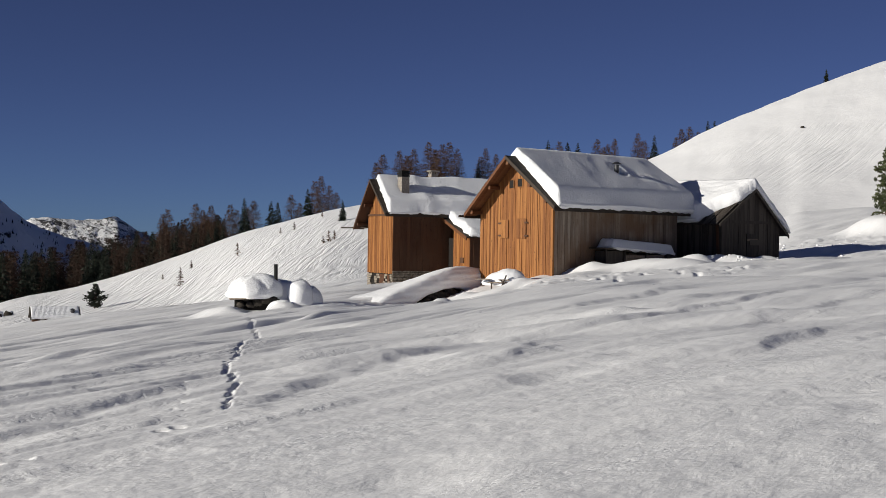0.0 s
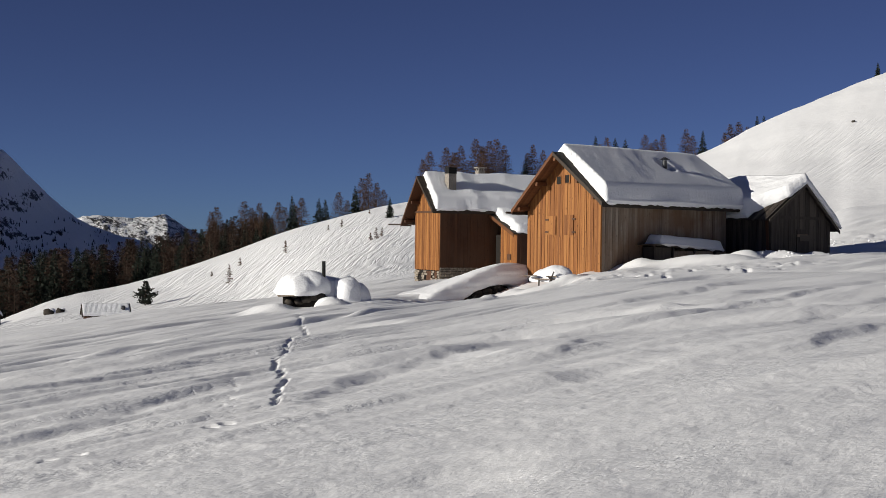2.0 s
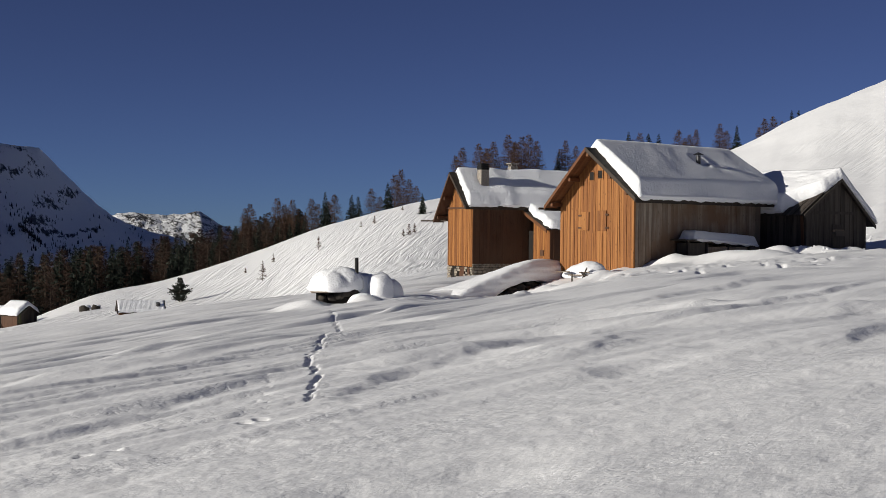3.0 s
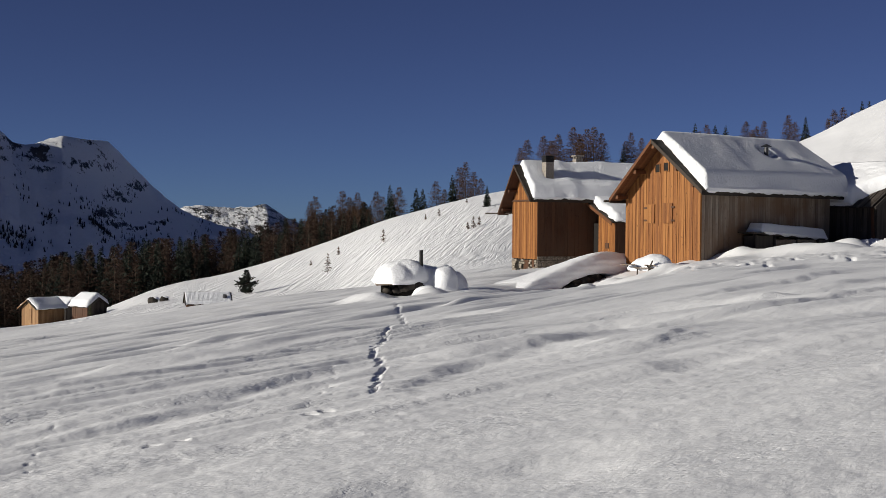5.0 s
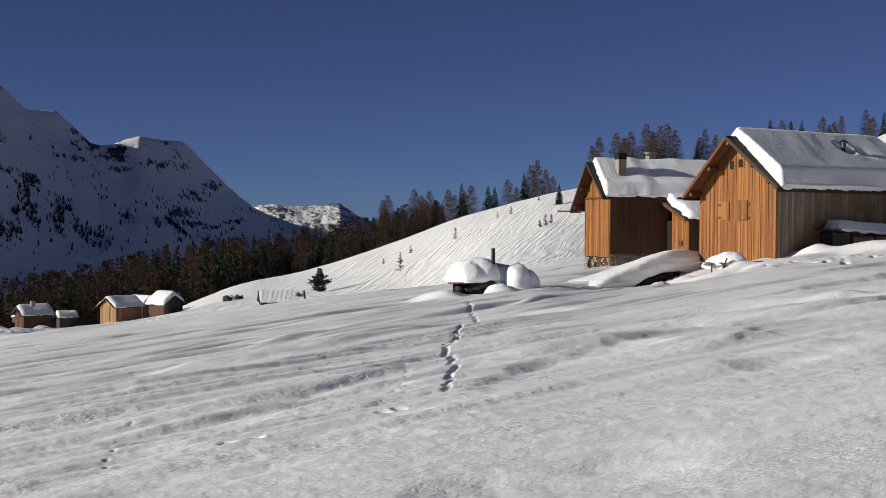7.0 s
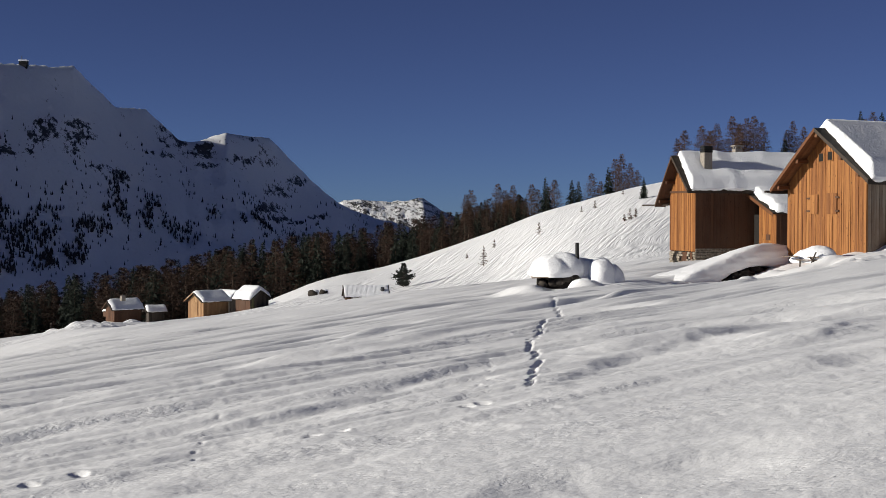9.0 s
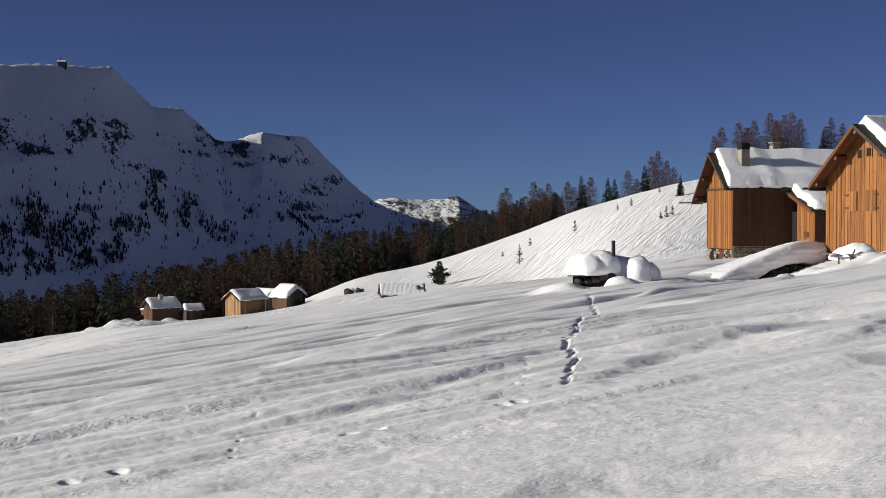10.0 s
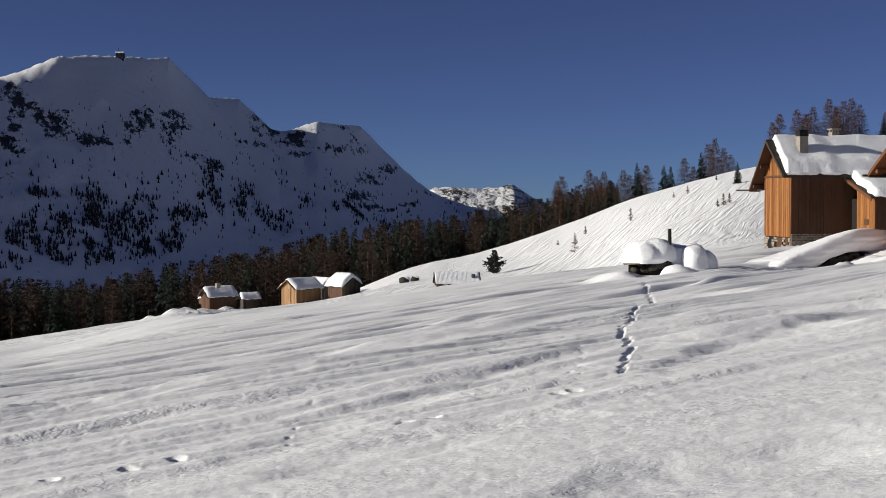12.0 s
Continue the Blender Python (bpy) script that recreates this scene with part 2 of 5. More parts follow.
def terrain(x, y):
    """Height of the land at x, y (arrays), without fine relief."""
    d = np.hypot(x, y)
    az = np.degrees(np.arctan2(x, y))
    crest_d, foot_d = smooth_look_up(CREST_AT, az), smooth_look_up(FOOT_AT, az)
    crest_z = EYE + crest_d * (tan_of(CREST, az) * 2 + sum(tan_of(CREST, az + o) for o in (-1.2, -0.8, -0.4, 0.4, 0.8, 1.2))) / 8
    near = field(x, y)
    near = near - 3.2 * soft(az, 12, 15) * (1 - soft(az, 60, 100)) * soft(d, 140, 185)
    s = np.clip((d - foot_d) / (crest_d - foot_d), 0, 1)
    blend = s * s * (3 - 2 * s) * 0.5 + (1 - (1 - s) ** 1.6) * s * 0.5
    foot_z = field(x / np.maximum(d, 1) * foot_d, y / np.maximum(d, 1) * foot_d)
    near_s = np.where(d < foot_d, near, foot_z + (near - field(x, y)))
    z = near_s + (crest_z - near_s) * blend
    # behind the crest: down or along to the woods, then the valley
    w = look_up(WOODS, az)
    b = np.clip((d - crest_d) / np.maximum(330 - crest_d, 40), 0, 1)
    z = np.where(d > crest_d, crest_z + (w - crest_z) * (b * b * (3 - 2 * b) * 0.6 + b * 0.4), z)
    v = soft(d, 400, 950)
    z = z + (-115 - z) * v
    # the range
    r = smooth_look_up(RANGE_AT, az)
    top = EYE + r * tan_of(RANGE, az)
    u = np.clip((d - r + 580) / 580, 0, 1)
    rise = 0.85 * u + 0.15 * u ** 2
    low = EYE + r * sum(tan_of(RANGE, az + o) for o in (-4.5, -3, -1.5, 0, 1.5, 3, 4.5)) / 7
    body = low + (top - low) * u ** 7
    z = np.where((d > r - 580) & (d <= r), -115 + (body + 115) * rise, z)
    z = np.where(d > r, top + (-140 - top) * soft(d, r, r + 420), z)
    f = 4200.0
    ftop = EYE + f * tan_of(FAR, az)
    z = np.where(d > 3300, -140 + (ftop + 140) * soft(d, 3300, f) , z)
    z = np.where(d > f, ftop, z)
    return z


# heaps of snow on the field: bearing, distance, half widths along and across, height
HEAPS = [(9.25, 70.5, 2.8, 1.6, 0.6), (6.2, 71.0, 1.0, 0.7, 0.45), (10.9, 73.5, 1.3, 1.0, 0.55), (-0.15, 59.0, 0.7, 0.8, 0.32), (12.2, 76.0, 2.0, 0.8, 0.45), (13.6, 79.0, 2.2, 0.9, 0.4),
         (18.6, 104.0, 2.4, 2.6, 1.3), (-28.9, 160.0, 1.3, 2.0, 1.3), (-29.9, 158.0, 0.9, 2.0, 1.0), (-28.3, 162.0, 0.9, 2.0, 1.0), (-26.6, 175.0, 1.2, 2.0, 1.8), (-27.7, 170.0, 0.8, 2.0, 1.2), (-17.3, 160.0, 5.0, 6.0, -1.0), (3.0, 66.5, 1.5, 1.0, 0.3), (-9.45, 56.4, 1.25, 0.8, 0.42), (-7.15, 56.1, 0.7, 0.5, 0.3), (-8.2, 56.2, 0.8, 0.5, -0.3), (1.55, 65.3, 1.2, 0.8, 0.3), (-2.5, 69.5, 1.3, 1.2, 0.35), (16.5, 82.0, 6.0, 4.5, -0.45), (-0.9, 66.0, 3.2, 17.0, -0.85), (2.6, 65.0, 1.6, 9.0, -0.35)]


def heaps(x, y):
    z = 0.0
    for az, d, a, b, h in HEAPS:
        s, c = math.sin(radians(az)), math.cos(radians(az))
        p, q = (x * c - y * s) / a, (x * s + y * c - d) / b
        z = z + h * np.exp(-(p * p + q * q) ** 1.3)
    # churned, lumpy snow beside the shed
    az, d = np.degrees(np.arctan2(x, y)), np.hypot(x, y)
    churn = soft(az, 13.8, 15.2) * np.maximum(np.exp(-((d - 82) / 3.0) ** 2), 0.8 * np.exp(-((d - 97) / 5.0) ** 2))
    z = z + churn * 0.30 * np.clip(vfbm(x * 1.1, y * 1.1, 4, 0.6) + 0.02, 0, 1)
    lumpy = (soft(az, 2, 5) - soft(az, 14, 16)) * np.exp(-((d - 63) / 6.0) ** 2) + (soft(az, -6, -4) - soft(az, -0.5, 1)) * np.exp(-((d - 60) / 6.0) ** 2)
    return z + lumpy * 0.10 * np.clip(vfbm(x * 1.6, y * 1.6, 3, 0.6), -0.3, 0.4)


# terraces left by the wind: start and end on the field, bow to the side, height and width of the steep face
DRIFTS = [(-4.7, 14.2, -1.9, 16.4, 0.25, 0.13, 0.34), (-2.3, 16.0, 0.2, 23.4, -0.45, 0.20, 0.42), (-6.2, 13.9, -4.7, 16.6, 0.30, 0.17, 0.36), (-5.1, 15.9, -3.8, 19.6, 0.1, 0.15, 0.36),
          (-7.4, 17.2, -4.3, 22.4, -0.2, 0.12, 0.34), (-10.6, 25.0, -7.0, 28.6, 0.2, 0.15, 0.45), (-8.8, 34.4, -5.5, 39.0, -0.2, 0.17, 0.6), (-0.7, 18.2, 2.9, 21.6, 0.1, 0.15, 0.36),
          (0.5, 18.6, 2.3, 22.4, -0.2, 0.15, 0.36), (-9.8, 12.7, -8.2, 14.9, -0.1, 0.14, 0.32), (-8.1, 13.9, -6.8, 16.2, -0.1, 0.15, 0.34), (-9.2, 17.4, -7.2, 22.0, -0.15, 0.19, 0.42)]
DRIFTS += [(-31.6, 43.0, -29.0, 53.0, 0.2, 0.22, 0.7), (1.0, 24.5, 5.6, 30.5, 0.3, 0.14, 0.45), (3.6, 21.0, 7.4, 26.5, -0.3, 0.16, 0.45), (-13.5, 23.0, -10.4, 28.0, 0.2, 0.13, 0.4), (2.6, 25.0, 9.0, 33.5, 0.4, 0.30, 0.40), (6.2, 25.5, 12.5, 33.0, -0.3, 0.20, 0.42), (1.5, 30.5, 7.5, 39.5, 0.3, 0.32, 0.48),
           (8.5, 35.0, 16.0, 45.0, 0.4, 0.20, 0.55), (3.5, 40.5, 12.0, 52.0, -0.4, 0.34, 0.6), (2.4, 16.2, 6.2, 20.6, 0.2, 0.24, 0.34)]


def drift_steps(x, y):
    """Each terrace: a long back that rises against the wind, then a short face."""
    z = 0.0
    wob = 0.5 * vfbm(x * 0.35 + 3, y * 0.35, 4, 0.55)
    for x0, y0, x1, y1, bow, h, w in DRIFTS:
        n = math.hypot(x1 - x0, y1 - y0)
        ux, uy = (x1 - x0) / n, (y1 - y0) / n
        f = ((x - x0) * ux + (y - y0) * uy) / n
        q = (x - x0) * uy - (y - y0) * ux - bow * 4 * f * (1 - f) + wob
        z = z + 0.36 * h * soft(q, -11 * w, 0) * (1 - soft(q, 0, w)) * soft(f, -0.35, 0.4) * (1 - soft(f, 0.6, 1.35))
    return z


def relief(x, y):
    """Fine relief: wind-carved snow near by, crags far off."""
    d = np.hypot(x, y)
    az = np.degrees(np.arctan2(x, y))
    # wind ridges: long and low, steeper on the lee side, in patches
    bent = 1.2 * x - 2.0 * (np.logaddexp((x + 3) / 5, -(x + 3) / 5) - 0.693)
    u, v = 0.62 * x + 0.78 * y, 0.64 * (bent - y)
    bend = 2.0 * vnoise(x * 0.05, y * 0.05)

    def steps(freq, shift, lee):
        """Long low terraces with a gentle windward back and a steeper lee face."""
        ph = (v + bend) * freq + 2.4 * vnoise(u * 0.06 + shift, v * freq * 0.4) + 1.0 * vnoise(u * 0.19, v * freq * 0.8 + shift)
        f = ph - np.floor(ph)
        saw = np.where(f < 1 - lee, soft(f, 0, 1 - lee), soft(1 - f, 0, lee))
        size = np.clip(0.62 + 1.2 * vnoise(u * 0.06 + 2 * shift, v * freq * 0.6) + 0.5 * vnoise(u * 0.3, v * freq * 0.9), 0.0, 1.3)
        return saw * size

    near = 1 - soft(d, 130, 200)
    flank = 1.25 - 0.3 * soft(-az, -4, 12)
    calm = (soft(d, 10, 16) * 0.7 + 0.3) * flank
    z = near * calm * (0.085 * steps(0.5, 3.3, 0.30 + 0.12 * soft(d, 40, 110)) * (1 + 0.5 * soft(d, 35, 60)) + 0.10 * steps(0.8, 55.5, 0.5) * soft(d, 35, 55) * (1 - soft(d, 85, 115)) + 0.11 * steps(1.15, 19.7, 0.44 + 0.12 * soft(d, 18, 45)) * (1 - soft(d, 45, 75)) * (0.55 + 0.45 * soft(d, 20, 32)) + 0.030 * steps(2.0, 41.1, 0.55) * (1 - soft(d, 12, 20)))
    z += near * (0.28 * vfbm(x * 0.05 + 3, y * 0.05 + 8, 3, 0.5) + 0.03 * vfbm(u * 0.4, v * 0.9, 3, 0.5))
    # crusted patches close to the camera
    crust = np.clip(vfbm(u * 0.28 + 9, v * 0.6 + 4, 3, 0.5) - 0.08, 0, 0.4)
    z -= (1 - soft(d, 18, 45)) * crust * (0.20 + 0.05 * vfbm(u * 2.5, v * 5, 2, 0.5))
    z += (1 - soft(d, 22, 50)) * 0.008 * vfbm(x * 6, y * 6, 3, 0.6)
    z += near * (heaps(x, y) + drift_steps(x, y))
    z += (soft(d, 110, 170) - soft(d, 380, 500)) * (0.7 * vfbm(x * 0.03, y * 0.03, 3) + (0.18 + 0.10 * soft(az, 6, 11)) * vfbm(x * 0.15, y * 0.15, 3))
    # mountain ribs, ledges and gullies
    r = smooth_look_up(RANGE_AT, az)
    m = soft(d, r - 580, r - 480) * (1 - soft(d, r - 60, r) * 0.6) * (1 - soft(d, r + 30, r + 200))
    rib = np.abs(vfbm(x * 0.0032 + 3, y * 0.0016, 4, 0.5))
    z += m * 6 * vfbm(x * 0.025, y * 0.025, 3, 0.6)
    z += m * (26 * (0.2 - rib) + 16 * vfbm(x * 0.006, y * 0.006, 5, 0.55))
    fm = soft(d, 3300, 3700) * (1 - soft(d, 4150, 4230) * 0.6)
    z += fm * (10 * vfbm(x * 0.016, y * 0.009, 6, 0.65))
    return z


# bare crags of the range: bearing and rise of the middle, half width and half height in degrees
CRAGS = [(-34.7, 3.9, 0.9, 0.9), (-33.4, 3.3, 0.9, 0.7), (-32.3, 2.75, 0.7, 0.5), (-30.4, 3.5, 1.0, 0.38), (-29.0, 3.2, 0.8, 0.42), (-31.0, 3.0, 0.9, 0.3), (-35.7, 2.0, 0.7, 0.9), (-27.5, 1.95, 0.75, 0.3),
         (-28.6, 5.42, 0.4, 0.16), (-25.4, 3.4, 0.45, 0.35), (-24.7, 3.0, 0.4, 0.3), (-22.9, 2.9, 0.9, 0.4), (-21.6, 2.7, 1.1, 0.45), (-23.3, 2.3, 0.8, 0.3), (-20.6, 1.3, 0.6, 0.35),
         (-21.4, 0.6, 0.6, 0.3), (-20.4, 0.1, 0.6, 0.25), (-19.4, -0.2, 0.7, 0.22), (-18.6, 0.1, 0.6, 0.18), (-20.0, 1.75, 0.6, 0.25)]


def bare_rock(x, y, z):
    d, az = np.hypot(x, y), np.degrees(np.arctan2(x, y))
    el = np.degrees(np.arctan2(z - EYE, np.maximum(d, 1)))
    az, el = az + 1.5 * vfbm(x * 0.012, z * 0.02, 4, 0.6), el + 0.9 * vfbm(x * 0.012 + 40, z * 0.02 + 7, 4, 0.6)
    s = np.zeros_like(z)
    for a, e, w, h in CRAGS:
        s = np.maximum(s, np.exp(-(((az - a) / w) ** 2 + ((el - e) / h) ** 2) ** 1.5))
    return np.where(d > 3300, 0.75, s) * (d > 1200)


def ground_height(x, y):
    x, y = np.atleast_1d(np.asarray(x, float)), np.atleast_1d(np.asarray(y, float))
    return terrain(x, y) + relief(x, y)


def gz(x, y):
    return float(ground_height(x, y)[0])


AZ = np.concatenate([np.linspace(-180, -46, 56), np.linspace(-44, -38, 16), np.arange(-37.8, 21, 0.08), np.linspace(21.3, 28, 16), np.linspace(31, 177.6, 62)])
DIST = np.concatenate([[0.4, 0.9, 1.6, 2.4, 3.2, 4.2], np.geomspace(5, 11.9, 95), np.geomspace(12, 60, 390), np.geomspace(60.4, 150, 200), np.geomspace(151.5, 480, 75), np.geomspace(500, 980, 8), np.arange(1000, 2860, 14.0), np.geomspace(2900, 3300, 6), np.arange(3360, 4240, 25.0), [4320, 4500, 4900]])


def build_ground():
    aa, dd = np.meshgrid(np.radians(AZ), DIST, indexing="ij")
    x, y = np.sin(aa) * dd, np.cos(aa) * dd
    z = (terrain(x.ravel(), y.ravel()) + relief(x.ravel(), y.ravel())).reshape(x.shape)
    z = press_prints(x, y, z)
    na, nd = x.shape
    co = np.stack([x, y, z], -1).reshape(-1, 3)
    co = np.vstack([co, [[0, 0, float(z[:, 0].mean())]]])
    i, j = np.meshgrid(np.arange(na), np.arange(nd - 1), indexing="ij")
    k = (i + 1) % na
    quads = np.stack([i * nd + j, i * nd + j + 1, k * nd + j + 1, k * nd + j], -1).reshape(-1, 4)
    tri = np.stack([np.full(na, na * nd), np.arange(na) * nd, ((np.arange(na) + 1) % na) * nd], -1)
    me = bpy.data.meshes.new("ground")
    me.vertices.add(len(co))
    me.vertices.foreach_set("co", co.ravel())
    me.loops.add(quads.size + tri.size)
    me.loops.foreach_set("vertex_index", np.concatenate([quads.ravel(), tri.ravel()]).astype(np.int32))
    me.polygons.add(len(quads) + len(tri))
    starts = np.concatenate([np.arange(len(quads)) * 4, quads.size + np.arange(len(tri)) * 3]).astype(np.int32)
    me.polygons.foreach_set("loop_start", starts)
    me.update(calc_edges=True)
    me.validate()
    me.shade_smooth()
    rock = me.attributes.new("bare_rock", "FLOAT", "POINT")
    rock.data.foreach_set("value", bare_rock(co[:, 0], co[:, 1], co[:, 2]))
    me.materials.append(ground_material())
    return tagged(new("ground", me), "wind-carved sunlit snow field, hills and far snowy mountains", "ground", kind="structure")


def trail(points, step, sway, seed):
    """Places of single prints along a line of points."""
    rnd = random.Random(seed)
    out, side = [], 1
    for (x0, y0), (x1, y1) in zip(points, points[1:]):
        n = max(1, int(math.hypot(x1 - x0, y1 - y0) / step))
        for i in range(n):
            f = i / n
            out.append((x0 + (x1 - x0) * f + side * sway + rnd.uniform(-0.04, 0.04), y0 + (y1 - y0) * f + rnd.uniform(-0.06, 0.06)))
            side = -side
    return out


def print_places():
    deep = trail([(-2.55, 15.6), (-2.9, 18.3), (-4.0, 24.5), (-4.4, 29.0), (-4.55, 32.2), (-5.8, 39.7), (-7.0, 48.0)], 0.42, 0.03, 1)
    small = trail([(-3.1, 15.4), (-3.55, 18.2), (-4.1, 20.2)], 0.42, 0.025, 2) + trail([(-5.2, 11.7), (-6.0, 13.9), (-6.4, 15.3)], 0.4, 0.025, 3)
    single = [(-3.0, 14.0), (-2.85, 14.15), (-4.3, 12.6), (-4.05, 12.75), (-6.9, 10.2), (-6.35, 10.65), (-6.1, 11.1)]
    rnd = random.Random(9)
    worn = []
    for n in range(110):
        az, d = (rnd.uniform(1.5, 14), rnd.gauss(58, 5)) if n < 75 else (rnd.uniform(-6, 0), rnd.gauss(56, 4))
        worn.append((math.sin(radians(az)) * d, math.cos(radians(az)) * d))
    return [(x, y, 0.13, 0.34, 0.10) for x, y in worn] + [(x, y, 0.040, 0.16 + 0.003 * y, 0.040) for x, y in deep] + [(x, y, 0.028, 0.06, 0.018) for x, y in small] + [(x, y, 0.085, 0.06, 0.045) for x, y in single]


def press_prints(x, y, z):
    """Treads footprints into the snow, each with a raised rim on its sunward-facing far side."""
    for px, py, a, b, depth in print_places():
        az, d = math.degrees(math.atan2(px, py)), math.hypot(px, py)
        i0, i1 = np.searchsorted(AZ, az - 2.5), np.searchsorted(AZ, az + 2.5)
        j0, j1 = np.searchsorted(DIST, d - 1.0), np.searchsorted(DIST, d + 1.0)
        sx, sy = x[i0:i1, j0:j1], y[i0:i1, j0:j1]
        q = ((sx - px) / a) ** 2 + ((sy - py) / b) ** 2
        z[i0:i1, j0:j1] += -depth * np.exp(-q ** 2) + 0.10 * depth * np.exp(-((np.sqrt(q) - 1.45) / 0.25) ** 2) * (sx > px)
    return z


def ground_material():
    k = Nodes("snow_ground", rough=0.65)
    sep = k.add("ShaderNodeSeparateXYZ")
    k.link(k.pos, sep.inputs[0])
    px, py, pz = sep.outputs
    flat = k.add("ShaderNodeCombineXYZ")
    k.link(px, flat.inputs[0])
    k.link(py, flat.inputs[1])
    ln = k.add("ShaderNodeVectorMath")
    ln.operation = "LENGTH"
    k.link(flat.outputs[0], ln.inputs[0])
    dist = ln.outputs["Value"]
    far = k.math("MULTIPLY_ADD", dist, 1 / 300.0, -1400 / 300.0, True)
    mid = k.math("MULTIPLY_ADD", dist, 1 / 40.0, -120 / 40.0, True)
    snow = k.mix(k.noise(0.25, 5, k.pos), (0.80, 0.80, 0.81), (0.88, 0.88, 0.88))
    # bare crags: steep ground on the far range, broken up by noise
    nrm = k.add("ShaderNodeSeparateXYZ")
    k.link(k.add("ShaderNodeNewGeometry").outputs["Normal"], nrm.inputs[0])
    steep = k.math("SUBTRACT", 1.0, nrm.outputs[2])
    broken = k.noise(0.03, 10, k.stretch(1, 0.3, 0.9, k.pos, -28), 0.75)
    zone = k.add("ShaderNodeAttribute")
    zone.attribute_name = "bare_rock"
    rough = k.math("ADD", k.math("MULTIPLY", broken, 0.5), k.math("MULTIPLY", k.noise(0.11, 7, k.stretch(1, 0.3, 0.75, k.pos, -28), 0.8), 0.5))
    rockf = k.math("MULTIPLY_ADD", rough, 3.5, -1.25)
    rockf = k.math("ADD", k.math("ADD", rockf, k.math("MULTIPLY", steep, 0.10)), k.math("MULTIPLY", zone.outputs["Fac"], 0.50))
    rock = k.ramp(rockf, [(0.88, (0, 0, 0)), (0.95, (1, 1, 1))])
    rockcol = k.ramp(k.noise(0.05, 6, k.pos), [(0.3, (0.02, 0.019, 0.02)), (0.7, (0.07, 0.065, 0.06))])
    k.colour(k.mix(k.math("MULTIPLY", rock, far), snow, rockcol))
    # crust: fine grain near by, melt runnels in patches on the slopes
    close = k.math("SUBTRACT", 1.0, mid)
    # the steeper lee faces of the wind steps are broken and pitted
    lee = k.math("ADD", k.math("MULTIPLY", nrm.outputs[0], -0.788), k.math("MULTIPLY", nrm.outputs[1], 0.616))
    pitted = k.ramp(k.math("ABSOLUTE", lee), [(0.05, (0.3,) * 3), (0.2, (1, 1, 1))])
    fine = k.math("MULTIPLY", k.noise(24.0, 3, k.stretch(1, 0.5, 1, k.pos, 42), 0.65), close)
    coarse = k.math("MULTIPLY", k.noise(1.0, 4, k.stretch(2.0, 0.22, 1, k.pos, 42), 0.6), close)
    n1 = k.bump(coarse, 0.07, 0.75)
    n2 = k.bump(fine, 0.010, 0.8, n1)
    pits = k.ramp(k.noise(11.0, 3, k.stretch(1.3, 0.8, 1, k.pos, 42), 0.6), [(0.33, (0, 0, 0)), (0.50, (1, 1, 1))])
    worn = k.ramp(k.noise(0.35, 3, k.stretch(1.6, 0.5, 1, k.pos, 42)), [(0.47, (0.05,) * 3), (0.62, (1, 1, 1))])
    n2 = k.bump(k.math("MULTIPLY", k.math("MULTIPLY", pits, k.math("MULTIPLY", worn, pitted)), close), 0.008, 0.7, n2)
    patch = k.ramp(k.noise(0.3, 4, k.stretch(1.3, 0.35, 1, k.pos, 42)), [(0.55, (0, 0, 0)), (0.66, (1, 1, 1))])
    near = k.math("MULTIPLY_ADD", dist, -1 / 25.0, 50 / 25.0, True)
    n2 = k.bump(k.math("MULTIPLY", k.noise(7.0, 4, k.stretch(1.4, 0.8, 1, k.pos, 42), 0.65), k.math("MULTIPLY", patch, near)), 0.035, 0.7, n2)
    drift = k.add("ShaderNodeTexNoise")
    drift.inputs["Scale"].default_value = 0.04
    k.link(k.pos, drift.inputs["Vector"])
    off = k.add("ShaderNodeVectorMath")
    off.operation = "MULTIPLY_ADD"
    k.link(drift.outputs["Color"], off.inputs[0])
    off.inputs[1].default_value = (2.4, 2.4, 0)
    k.link(k.pos, off.inputs[2])
    wavy = off.outputs[0]

    def runnels(turn, mask, depth, below, place):
        """Melt runnels down the fall line."""
        r = k.noise(1.0, 3, k.stretch(0.95, 0.04, 0.03, place, turn), 0.55)
        r = k.math("POWER", k.math("SUBTRACT", 1.0, k.math("MULTIPLY", k.math("ABSOLUTE", k.math("SUBTRACT", r, 0.5)), 5.0), 0.0, True), 2.0)
        return k.bump(k.math("MULTIPLY", r, k.math("MULTIPLY", mid, mask)), -depth, 0.8, below)

    west = k.math("MULTIPLY_ADD", px, -1 / 50.0, 0.35, True)
    broad = k.ramp(k.noise(0.05, 3, k.pos), [(0.36, (0.35,) * 3), (0.55, (1, 1, 1))])
    n3 = runnels(4, k.math("MULTIPLY", west, broad), 0.20, n2, wavy)
    east = k.math("MULTIPLY_ADD", px, 1 / 20.0, -42 / 20.0, True)
    spot = k.add("ShaderNodeVectorMath")
    spot.operation = "DISTANCE"
    k.link(k.pos, spot.inputs[0])
    spot.inputs[1].default_value = (63, 242, 15)
    where = k.math("ADD", k.math("MULTIPLY_ADD", spot.outputs["Value"], -1 / 45.0, 0.7), k.math("MULTIPLY_ADD", k.noise(0.06, 3, k.pos), 1.6, -0.8), 0.0, True)
    n3 = runnels(35, k.math("MULTIPLY", east, where), 0.22, n3, k.pos)
    n3 = k.bump(k.math("MULTIPLY", k.noise(0.5, 5, k.pos, 0.7), k.math("MULTIPLY", mid, k.math("SUBTRACT", 1.0, far))), 0.16, 0.5, n3)
    k.bump(k.math("MULTIPLY", k.noise(0.03, 8, k.pos, 0.7), far), 18.0, 0.6, n3)
    return k.m


